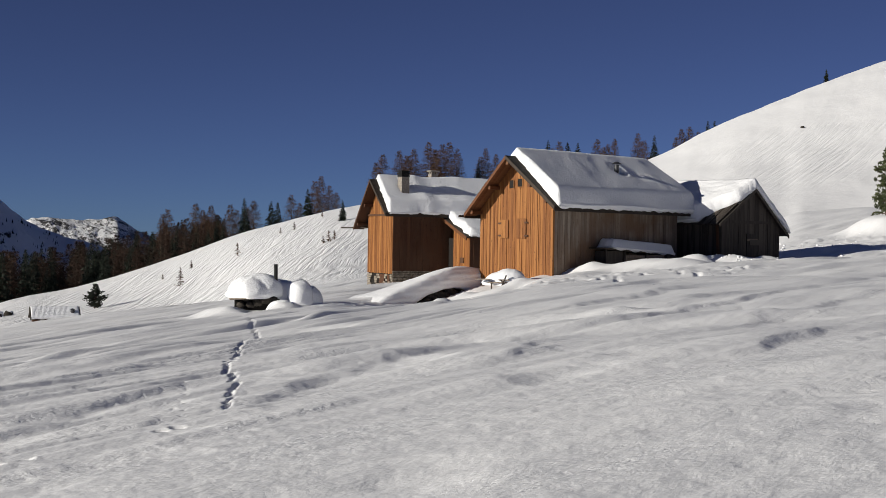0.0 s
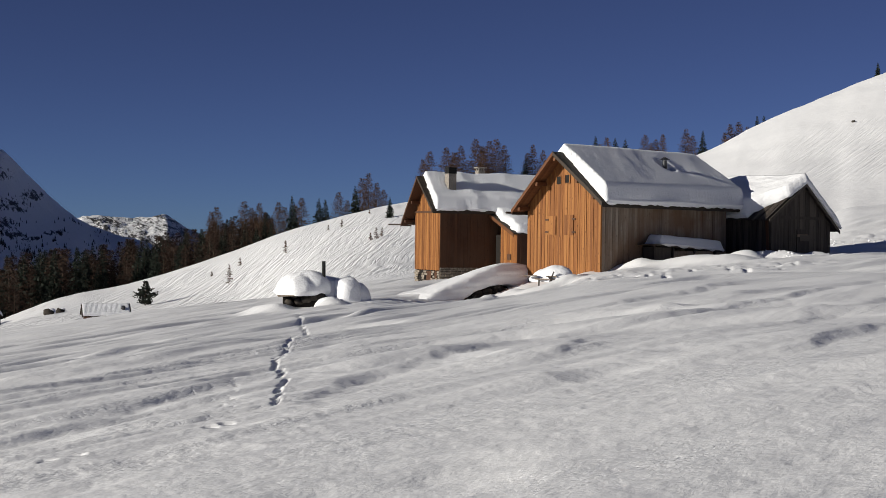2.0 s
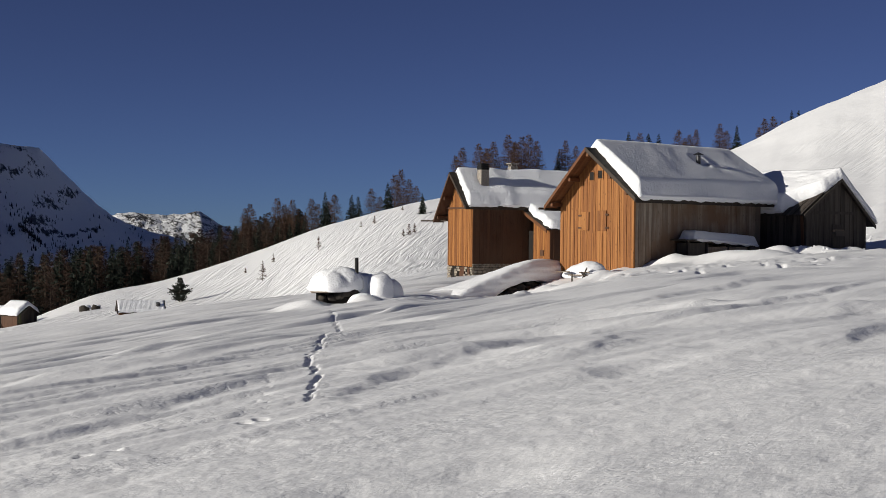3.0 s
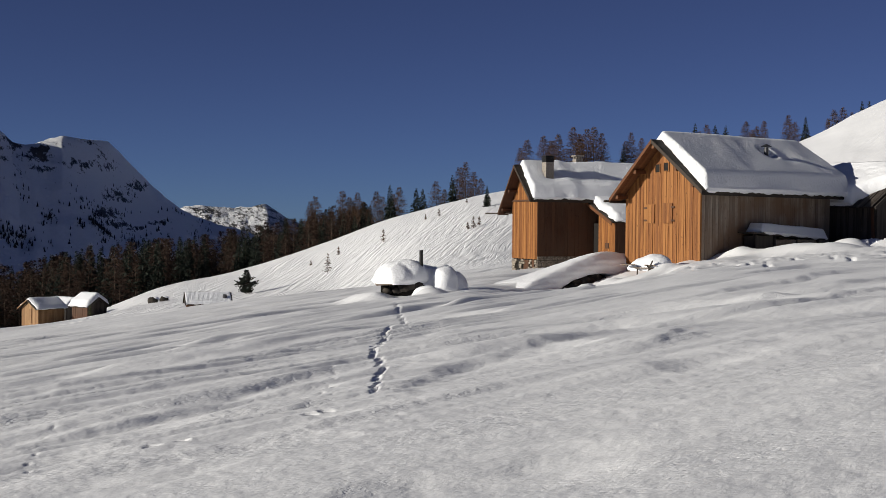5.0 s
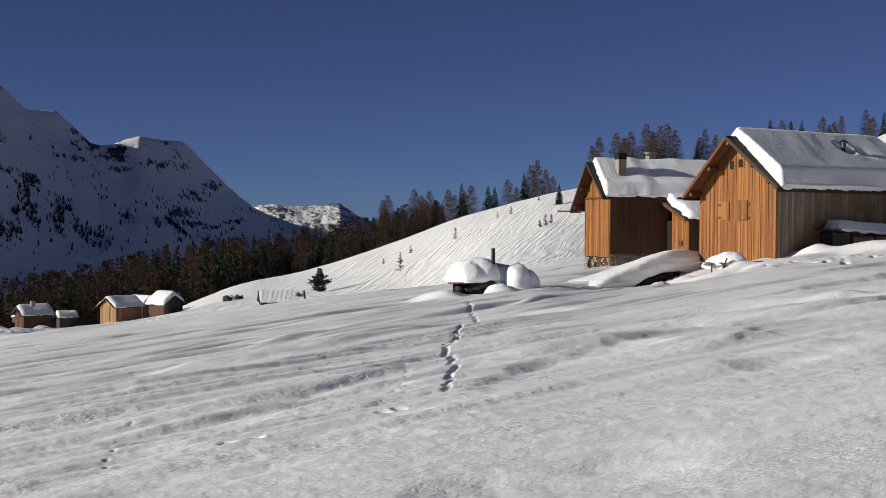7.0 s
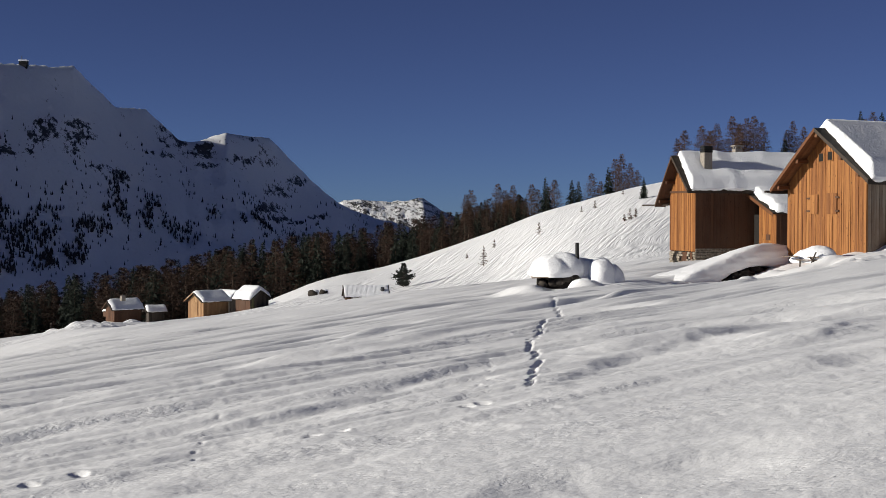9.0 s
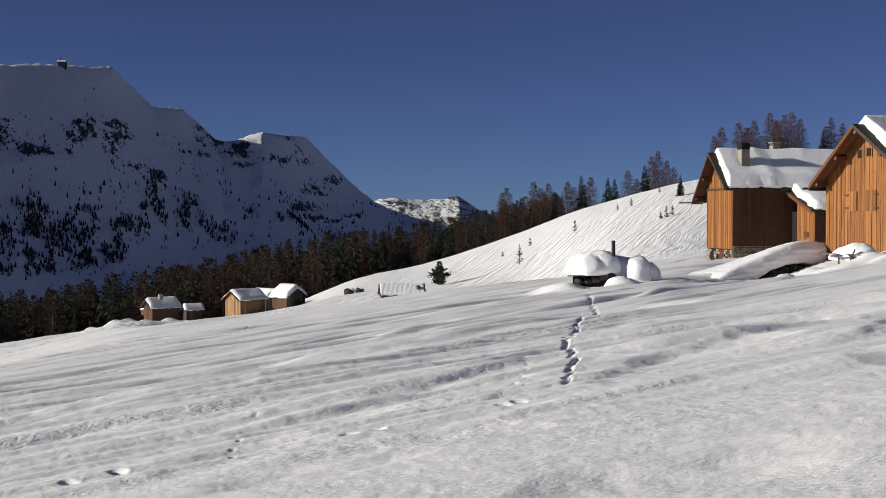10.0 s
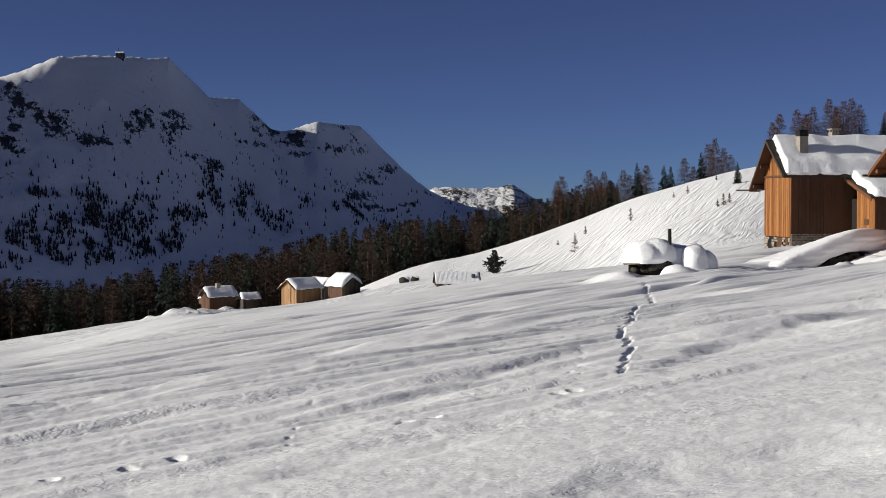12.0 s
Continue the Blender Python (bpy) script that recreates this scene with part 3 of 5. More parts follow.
# ======== houses ========
def frame_at(x, y, z, bearing):
    """A frame whose y axis runs along the ridge at that bearing, x across the gable."""
    return pose(x, y, z, 0, 0, -bearing)


def wall_boards(parent, axis, fixed, out, a0, a1, zlow, ztop, material, width=0.2, seed=1, gap=0.010, label=""):
    """Upright boards side by side along x (axis 'x', at y=fixed) or y (axis 'y', at x=fixed). ztop: height at a place along the wall."""
    rnd = random.Random(seed)
    a = a0
    while a < a1 - 0.02:
        w = min(width * rnd.uniform(0.75, 1.25), a1 - a)
        b = a + w
        lift = rnd.uniform(0.0, 0.028)
        o0, o1 = fixed - 0.02 * out, fixed + (0.022 + lift) * out
        zl = zlow(a) if callable(zlow) else zlow
        zl += rnd.uniform(-0.03, 0.02)
        l, r = a + gap / 2, b - gap / 2
        q = [(l, zl), (r, zl), (r, ztop(r)), (l, ztop(l))]
        if ztop((l + r) / 2) > max(ztop(l), ztop(r)) + 0.01:
            q.insert(3, ((l + r) / 2, ztop((l + r) / 2)))
        bm = bmesh.new()
        prism(bm, q, min(o0, o1), max(o0, o1), "y" if axis == "x" else "x")
        part("board", bm, material, parent, label)
        a = b


def interp(pts):
    xs, ys = [p[0] for p in pts], [p[1] for p in pts]
    return lambda v: float(np.interp(v, xs, ys))


def snow_slab(name, base, thick, y0, y1, ny, material, parent, seed=0.0, wave=0.06, label="", step=0.12, edge=0.3):
    """A snow cover with rounded edges on a roof. base: [(x, z)] of the roof from eave to eave; thick(x, v): depth of snow at x and v in 0..1 along;
    y0(x), y1(x): where it begins and ends."""
    bx = [p[0] for p in base]
    n = max(6, int((bx[-1] - bx[0]) / step))
    xs = np.linspace(bx[0], bx[-1], n + 1)
    xs[0], xs[-1] = bx[0], bx[-1]
    zb = np.interp(xs, bx, [p[1] for p in base])
    top, bot = [], []
    for i, xv in enumerate(xs):
        for j in range(ny + 1):
            v = j / ny
            ya, yb = y0(xv), y1(xv)
            yv = ya + (yb - ya) * v
            e = min(xv - bx[0], bx[-1] - xv)
            f = min(yv - ya, yb - yv)
            re = math.sqrt(max(0.0, 1 - (1 - min(1, max(e, 0) / edge)) ** 2))
            rf = math.sqrt(max(0.0, 1 - (1 - min(1, max(f, 0) / (edge * 0.6))) ** 2))
            t = thick(xv, v) * (0.30 + 0.70 * min(re, 1)) * (0.45 + 0.55 * rf)
            t += wave * fbm(xv * 0.55 + seed, yv * 0.35) * re * rf + 0.08 * wave * fbm(xv * 3 + seed, yv * 3)
            push = 0.10 * fbm(xv * 2.3, yv * 0.8, seed + 5)
            px_ = xv + (push if i in (0, n) else 0)
            py_ = yv + (0.10 * fbm(xv * 3.1, 2.0, seed) if j in (0, ny) else 0)
            top.append((px_, py_, zb[i] + max(t, 0.06)))
            bot.append((px_, py_, zb[i] + 0.012))
    N = len(top)
    idx = lambda i, j: i * (ny + 1) + j
    faces = []
    for i in range(n):
        for j in range(ny):
            faces.append((idx(i, j), idx(i + 1, j), idx(i + 1, j + 1), idx(i, j + 1)))
            faces.append((N + idx(i, j), N + idx(i, j + 1), N + idx(i + 1, j + 1), N + idx(i + 1, j)))
    V = top + bot

    def skirt(edge_top, edge_bot, out, bulge):
        """A side face in layers, bulging a little, with a ragged lower lip."""
        rows = 7
        prev = edge_top
        for k in range(1, rows + 1):
            if k == rows:
                cur = edge_bot
            else:
                f = k / rows
                cur = []
                for a, b in zip(edge_top, edge_bot):
                    p, q = V[a], V[b]
                    z = p[2] + (q[2] - p[2]) * f
                    lay = 0.35 * math.sin(z * 31 + 1.3 * math.sin(p[1] * 0.8)) + 0.8 * fbm(z * 7, (p[0] + p[1]) * 0.25, seed) + 0.4 * fbm(p[0] * 1.7, p[1] * 1.7, z * 3 + seed)
                    o = bulge * (math.sin(math.pi * f) * 0.8 + 0.5 * lay)
                    cur.append(len(V))
                    V.append((p[0] + (q[0] - p[0]) * f + out[0] * o, p[1] + (q[1] - p[1]) * f + out[1] * o, z))
            for m in range(len(prev) - 1):
                faces.append((prev[m], cur[m], cur[m + 1], prev[m + 1]))
            prev = cur

    skirt([idx(i, 0) for i in range(n + 1)], [N + idx(i, 0) for i in range(n + 1)], (0, -1), 0.05)
    skirt([idx(i, ny) for i in range(n, -1, -1)], [N + idx(i, ny) for i in range(n, -1, -1)], (0, 1), 0.05)
    skirt([idx(0, j) for j in range(ny, -1, -1)], [N + idx(0, j) for j in range(ny, -1, -1)], (-1, 0), 0.09)
    skirt([idx(n, j) for j in range(ny + 1)], [N + idx(n, j) for j in range(ny + 1)], (1, 0), 0.09)
    for j in range(ny + 1):
        for i in (0, n):
            x, y, z = V[N + idx(i, j)]
            V[N + idx(i, j)] = (x, y, z - 0.05 + 0.09 * fbm(y * 1.4, seed, 3))
    return mesh_object(name, V, faces, material, parent, label, smooth=True)


def roof_plate(name, a, b, y0, y1, thickness, material, parent):
    """A sloping roof plate between two (x, z) points of its upper face."""
    bm = bmesh.new()
    d = Vector((b[0] - a[0], b[1] - a[1])).normalized()
    nx, nz = -d.y * thickness, d.x * thickness
    if nz < 0:
        nx, nz = -nx, -nz
    prism(bm, [a, b, (b[0] - nx, b[1] - nz), (a[0] - nx, a[1] - nz)], y0, y1)
    return part(name, bm, material, parent)


def barn():
    h = thing("barn", frame_at(5.87, 69.75, -0.61, 42), "tall hay barn of new orange larch boards under snow", "barn")
    W, L = 5.06, 12.3
    under = interp([(-5.42, 3.46), (-2.52, 6.6), (0.86, 3.86)])
    bm = bmesh.new()
    prism(bm, [(-W + 0.06, -1.4), (-0.06, -1.4), (-0.06, under(-0.06) - 0.06), (-2.52, 6.46), (-W + 0.06, under(-W) - 0.02)], 0.06, L - 0.06)
    part("core", bm, M_HOLE, h)
    wall_boards(h, "x", 0.0, -1, -W, 0.0, -0.35, lambda a: under(a) - 0.01, M_NEW, 0.14, 3)
    wall_boards(h, "y", 0.0, 1, 0.0, L, -0.9, lambda a: under(0) - 0.01, M_GREY, 0.22, 4)
    wall_boards(h, "y", -W, -1, 0.0, L, -0.9, lambda a: under(-W) - 0.01, M_NEW, 0.3, 5)
    wall_boards(h, "x", L, 1, -W, 0.0, -0.9, lambda a: under(a) - 0.01, M_GREY, 0.3, 6)
    roof_plate("roof_slope", (-5.42, 3.58), (-2.52, 6.72), -1.0, L + 0.5, 0.10, M_EAVE, h)
    roof_plate("roof_slope", (-2.52, 6.72), (0.86, 3.98), -1.0, L + 0.5, 0.10, M_EAVE, h)
    # deep at the eave, hollowed round the vent pipe
    thick = lambda x, v: float(np.interp(x, [-5.4, -2.5, 0.9], [0.35, 0.5, 0.95])) * (1 + 0.15 * v) * (1 - 0.85 * math.exp(-(((x + 1.15) / 0.42) ** 2 + ((v * 13.5 - 0.6 - 7.6) / 0.55) ** 2) ** 2)) - 0.10 * math.exp(-((x + 0.8) / 0.5) ** 2 - ((v * 13.5 - 9.6) / 0.9) ** 2)
    snow_slab("roof_snow", [(-5.3, 3.72), (-2.52, 6.73), (0.98, 3.92)], thick, lambda x: float(np.interp(x, [-5, -2.5, 0.9], [-0.5, -0.2, -0.8])), lambda x: L + 0.6, 110, M_SNOW, h, 1.0, 0.035, "thick grey-white snow cover with a rounded edge")
    return h


def cottage():
    h = thing("cottage", frame_at(-3.65, 94.93, -1.59, 60), "narrow larch-board house on a stone base with a snow roof", "house")
    W, L = 3.95, 9.5
    under = interp([(-4.74, 3.78), (-2.12, 7.3), (0.45, 4.8)])
    bm = bmesh.new()
    prism(bm, [(-W + 0.06, -1.4), (-0.06, -1.4), (-0.06, under(-0.06) - 0.06), (-2.12, 7.1), (-W + 0.06, under(-W) - 0.02)], 0.06, L - 0.06)
    part("core", bm, M_HOLE, h)
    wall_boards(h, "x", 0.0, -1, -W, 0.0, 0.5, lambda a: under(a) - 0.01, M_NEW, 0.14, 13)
    # long side: brown boards with part of their shade in the colour
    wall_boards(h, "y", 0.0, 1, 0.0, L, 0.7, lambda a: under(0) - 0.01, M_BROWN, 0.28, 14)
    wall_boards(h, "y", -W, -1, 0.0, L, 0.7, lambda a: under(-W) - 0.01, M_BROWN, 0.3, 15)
    roof_plate("roof_slope", (-4.74, 3.89), (-2.12, 7.43), -0.85, L + 0.5, 0.10, M_EAVE, h)
    roof_plate("roof_slope", (-2.12, 7.43), (0.45, 4.93), -0.85, L + 0.5, 0.10, M_EAVE, h)

    def thick(x, v):
        """Deeper in a bulge along the eave, folded down the slope, hollowed round the chimney."""
        y = v * 10.6 - 0.6
        t = float(np.interp(x, [-4.7, -2.1, 0.5], [0.3, 0.42, 0.55])) + 0.16 * math.exp(-((x - 0.15) / 0.32) ** 2)
        t += 0.06 * math.exp(-((y - 2.9 - 0.25 * x) / 0.5) ** 2) - 0.06 * math.exp(-((y - 4.0 - 0.2 * x) / 0.6) ** 2) + 0.05 * math.exp(-((y - 6.3) / 0.7) ** 2)
        return t - 0.08 * math.exp(-(((x + 0.95) / 0.5) ** 2 + ((y - 1.3) / 0.55) ** 2) ** 2)

    snow_slab("roof_snow", [(-4.7, 4.0), (-2.12, 7.44), (0.5, 4.9)], thick, lambda x: float(np.interp(x, [-5, -2.1, 0.5], [-0.5, -0.3, -0.6])), lambda x: L + 0.5, 80, M_SNOW, h, 4.0, 0.06)
    return h


def shed():
    h = thing("shed", frame_at(16.45, 77.27, 0.28, -42), "old dark grey plank shed under a deep snow roof", "shed")
    W, L = 6.0, 5.5
    under = interp([(-0.4, 2.35), (3.1, 4.5), (6.6, 1.75)])
    bm = bmesh.new()
    prism(bm, [(0.06, -1), (W - 0.06, -1), (W - 0.06, under(W) - 0.04), (3.1, 4.4), (0.06, under(0) - 0.04)], 0.06, L)
    part("core", bm, M_HOLE, h)
    wall_boards(h, "x", 0.0, -1, 0.0, W, -0.4, lambda a: under(a) - 0.01, M_DARK, 0.26, 23)
    wall_boards(h, "y", 0.0, -1, 0.0, L, -0.4, lambda a: under(0) - 0.01, M_DARK, 0.26, 24)
    wall_boards(h, "y", W, 1, 0.0, L, -0.4, lambda a: under(W) - 0.01, M_DARK, 0.26, 25)
    roof_plate("roof_slope", (-0.5, 2.4), (3.1, 4.6), -0.25, L + 0.2, 0.08, M_DARK, h)
    roof_plate("roof_slope", (3.1, 4.6), (6.7, 1.8), -0.25, L + 0.2, 0.08, M_DARK, h)
    thick = lambda x, v: float(np.interp(x, [-0.5, 3, 6.6], [1.1, 0.62, 0.5]))
    snow_slab("roof_snow", [(-0.4, 2.46), (3.1, 4.61), (6.6, 1.95)], thick, lambda x: float(np.interp(x, [-0.5, 0.6, 1.5, 3, 6.6], [1.5, 0.7, -0.15, -0.34, -0.42])), lambda x: L + 0.2, 40, M_DRIFT, h, 8.0, 0.10)
    return h


# ---- roofs, windows and fittings of the main buildings ----
def window_unit(parent, x, z, w, h, y=-0.05, bars=False):
    """A small framed opening in a gable at y."""
    bm = bmesh.new()
    box(bm, x - w / 2, y - 0.01, z - h / 2, x + w / 2, y + 0.02, z + h / 2)
    win = part("window", bm, M_HOLE, parent, "small dark window opening")
    for x0, x1, z0, z1 in ((-w / 2 - 0.035, -w / 2, -h / 2 - 0.035, h / 2 + 0.035), (w / 2, w / 2 + 0.035, -h / 2 - 0.035, h / 2 + 0.035), (-w / 2, w / 2, h / 2, h / 2 + 0.035), (-w / 2, w / 2, -h / 2 - 0.035, -h / 2)):
        bm = bmesh.new()
        box(bm, x + x0, y - 0.035, z + z0, x + x1, y + 0.02, z + z1)
        part("frame", bm, M_NEW, win)
    return win


def shutter(parent, x0, x1, z0, z1, hinge, y=-0.055):
    bm = bmesh.new()
    box(bm, x0, y - 0.03, z0, x1, y, z1, 0.006)
    s = part("shutter", bm, M_NEW, parent, "boarded hay-loft shutter")
    n = 3
    for i in range(n):
        a, b = x0 + (x1 - x0) * i / n, x0 + (x1 - x0) * (i + 1) / n
        bm = bmesh.new()
        box(bm, a + 0.006, y - 0.045, z0 + 0.01, b - 0.006, y - 0.028, z1 - 0.01)
        part("board", bm, M_NEW, s)
    for f in (0.15, 0.80):
        z = z0 + (z1 - z0) * f
        bm = bmesh.new()
        xa = x0 - 0.14 if hinge < 0 else x1 - 0.08
        box(bm, xa, y - 0.075, z - 0.05, xa + 0.22, y - 0.03, z + 0.05, 0.01)
        part("hinge", bm, M_BROWN, s, "dark wooden hinge block")
    return s


def rake_boards(parent, pts, y, material_left, material_right, depth=0.22):
    """Barge boards along the front edges of a gable roof. pts: left tip, apex, right tip of the roof's upper face."""
    for (a, b), mat in (((pts[0], pts[1]), material_left), ((pts[1], pts[2]), material_right)):
        bm = bmesh.new()
        prism(bm, [a, b, (b[0], b[1] - depth), (a[0], a[1] - depth)], y - 0.05, y)
        part("barge_board", bm, mat, parent)


def purlins(parent, places, y0, y1, material, w=0.16, h=0.2):
    for x, z in places:
        bm = bmesh.new()
        box(bm, x - w / 2, y0, z - h, x + w / 2, y1, z, 0.012)
        part("purlin", bm, material, parent)


def soffit(parent, a, b, y0, y1, drop, material):
    """Boards under a roof overhang, each lying across the slope."""
    n = max(2, int((y1 - y0) / 0.17))
    for i in range(n):
        ya, yb = y0 + (y1 - y0) * i / n, y0 + (y1 - y0) * (i + 1) / n
        bm = bmesh.new()
        prism(bm, [(a[0], a[1] - drop), (b[0], b[1] - drop), (b[0], b[1] - drop - 0.025), (a[0], a[1] - drop - 0.025)], ya + 0.005, yb - 0.005)
        part("soffit_board", bm, material, parent)


def finish_barn(h):
    pts = [(-5.42, 3.58), (-2.52, 6.72), (0.86, 3.98)]
    rake_boards(h, pts, -1.0, M_SOFFIT, M_EAVE)
    soffit(h, pts[0], pts[1], -0.98, 0.0, 0.15, M_SOFFIT)
    soffit(h, pts[1], pts[2], -0.98, 0.0, 0.15, M_SOFFIT)
    purlins(h, [(-5.0, 3.74), (-3.75, 5.1), (-2.52, 6.42), (-1.0, 5.2), (0.1, 4.32)], -0.9, 0.1, M_SOFFIT)
    # eaves board along the long side, and a pole sticking out under the short one
    for x, z in ((0.84, 3.95), (-5.4, 3.55)):
        bm = bmesh.new()
        box(bm, x - 0.02, -1.0, z - 0.24, x + 0.03, 12.8, z + 0.03)
        part("eaves_board", bm, M_EAVE, h)
    bm = bmesh.new()
    tube(bm, (-5.55, -1.3, 3.42), (-5.4, 4.5, 3.42), 0.06, 0.06)
    part("gutter_pole", bm, M_EAVE, h)
    window_unit(h, -2.83, 5.2, 0.30, 0.42)
    window_unit(h, -2.24, 5.27, 0.30, 0.42)
    shutter(h, -3.58, -3.0, 2.22, 3.25, -1)
    shutter(h, -2.42, -1.78, 2.22, 3.32, 1)
    # battens over some joints of the gable
    rnd = random.Random(77)
    under = interp([(-5.42, 3.4), (-2.52, 6.5), (0.86, 3.8)])
    for i in range(9):
        x = -4.9 + i * 0.56 + rnd.uniform(-0.08, 0.08)
        if -3.75 < x < -1.65:
            z1 = 2.1
        else:
            z1 = under(x) - 0.05
        bm = bmesh.new()
        box(bm, x - 0.03, -0.062, -0.3, x + 0.03, -0.035, z1)
        part("batten", bm, M_NEW, h)
    bm = bmesh.new()
    box(bm, -0.09, -0.07, -0.4, 0.05, 0.08, 3.85, 0.01)
    part("corner_post", bm, M_NEW, h)
    bm = bmesh.new()
    box(bm, -5.1, -0.08, -0.55, -0.1, 0.1, -0.28)
    part("sill_beam", bm, M_BROWN, h)
    # stove pipe poking out of its hollow in the snow
    pipe = None
    bm = bmesh.new()
    tube(bm, (-1.2, 7.6, 5.4), (-1.2, 7.6, 6.62), 0.13, 0.13, 14)
    pipe = part("vent_pipe", bm, M_METAL, h, "dark metal vent pipe")
    bm = bmesh.new()
    tube(bm, (-1.2, 7.6, 6.66), (-1.2, 7.6, 6.80), 0.32, 0.06, 14)
    part("cap", bm, M_METAL, pipe)


def finish_cottage(h):
    pts = [(-4.74, 3.89), (-2.12, 7.43), (0.45, 4.93)]
    rake_boards(h, pts, -0.85, M_BROWN, M_EAVE)
    soffit(h, pts[0], pts[1], -0.83, 0.0, 0.15, M_BROWN)
    soffit(h, pts[1], pts[2], -0.83, 0.0, 0.15, M_SOFFIT)
    purlins(h, [(-4.3, 4.2), (-3.2, 5.6), (-2.12, 7.1), (-1.0, 6.0), (0.1, 4.95)], -0.75, 0.1, M_BROWN)
    bm = bmesh.new()
    box(bm, 0.43, -0.85, 4.66, 0.49, 9.9, 4.96)
    part("eaves_board", bm, M_EAVE, h)
    # a pole that juts out under the far eave
    bm = bmesh.new()
    tube(bm, (-6.9, -0.85, 3.84), (-3.9, -0.2, 3.84), 0.06, 0.05)
    part("gutter_pole", bm, M_EAVE, h)
    # ledge under the gable triangle
    bm = bmesh.new()
    box(bm, -4.0, -0.14, 4.72, 0.05, 0.02, 4.86)
    part("ledge_beam", bm, M_BROWN, h)
    # rubble base with small openings
    rnd = random.Random(31)

    def course(axis, a0, a1, fixed, zlow, ztop, skip):
        z = zlow
        while z < ztop - 0.05:
            hh = min(rnd.uniform(0.16, 0.27), ztop - z)
            a = a0
            while a < a1 - 0.05:
                w = min(rnd.uniform(0.25, 0.55), a1 - a)
                if not any(s0 < a + w / 2 < s1 and z > sz0 for s0, s1, sz0 in skip):
                    bm = bmesh.new()
                    o = rnd.uniform(0.0, 0.06)
                    if axis == "x":
                        box(bm, a + 0.012, fixed - 0.05 - o, z + 0.012, a + w - 0.012, fixed + 0.1, z + hh - 0.012, 0.03)
                    else:
                        box(bm, fixed - 0.1, a + 0.012, z + 0.012, fixed + 0.05 + o, a + w - 0.012, z + hh - 0.012, 0.03)
                    part("stone", bm, M_STONE, h)
                a += w
            z += hh
    course("x", -3.95, 0.05, 0.0, -0.9, 0.45, [(-3.3, -2.6, -0.5), (-2.1, -1.2, -0.8), (-0.8, -0.35, -0.3)])
    course("y", 0.0, 3.2, 0.0, -0.9, 0.72, [])
    for x0, x1, z0 in ((-2.05, -1.25, -0.8), (-0.75, -0.4, -0.2)):
        bm = bmesh.new()
        box(bm, x0, -0.03, z0, x1, 0.02, 0.42)
        part("cellar_door", bm, M_BROWN, h)
    # chimney with a dark metal top, standing through the snow
    bm = bmesh.new()
    box(bm, -1.27, 1.0, 5.4, -0.63, 1.65, 7.62, 0.02)
    ch = part("chimney", bm, M_CONCRETE, h, "square rendered chimney")
    for i in range(3):
        bm = bmesh.new()
        box(bm, -1.29, 0.98, 7.63 + 0.16 * i, -0.61, 1.67, 7.765 + 0.16 * i, 0.015)
        part("cowl_slat", bm, M_IRON, ch)
    bm = bmesh.new()
    box(bm, -1.22, 1.05, 7.6, -0.68, 1.6, 8.08)
    part("flue", bm, M_HOLE, ch)
    bm = bmesh.new()
    box(bm, -3.3, 4.7, 5.6, -2.75, 5.3, 8.05, 0.02)
    ch = part("chimney", bm, M_CONCRETE, h, "square rendered chimney")
    for dx, dy in ((-3.25, 4.75), (-2.9, 4.75), (-3.25, 5.15), (-2.9, 5.15)):
        bm = bmesh.new()
        box(bm, dx, dy, 8.03, dx + 0.1, dy + 0.1, 8.22)
        part("cap_post", bm, M_CONCRETE, ch)
    bm = bmesh.new()
    box(bm, -3.38, 4.62, 8.22, -2.67, 5.38, 8.31, 0.02)
    part("cap", bm, M_CONCRETE, ch)
    # lean-to on the long side
    wall_boards(h, "x", 4.6, -1, 0.95, 3.25, 0.3, lambda a: 4.45 - 0.36 * a, M_NEW, 0.22, 41)
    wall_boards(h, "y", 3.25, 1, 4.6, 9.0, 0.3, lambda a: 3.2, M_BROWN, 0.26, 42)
    bm = bmesh.new()
    box(bm, 0.1, 4.66, -0.5, 3.18, 8.9, 3.15)
    part("lean_to_core", bm, M_HOLE, h)
    bm = bmesh.new()
    prism(bm, [(0.1, 4.75), (3.7, 3.30), (3.7, 3.20), (0.1, 4.65)], 4.05, 9.2)
    part("lean_to_roof", bm, M_EAVE, h)
    bm = bmesh.new()
    prism(bm, [(0.1, 4.72), (3.7, 3.27), (3.7, 3.02), (0.1, 4.47)], 4.0, 4.06)
    part("barge_board", bm, M_SOFFIT, h)
    bm = bmesh.new()
    box(bm, 2.0, 4.5, 1.35, 2.5, 4.58, 1.75)
    part("hatch", bm, M_BROWN, h, "small dark hatch")
    snow_slab("lean_to_snow", [(0.2, 4.74), (3.72, 3.31)], lambda x, v: 0.55, lambda x: 4.15 + 0.25 * abs(math.sin(x * 2)), lambda x: 9.2, 24, M_SNOW, h, 6.0, 0.10)


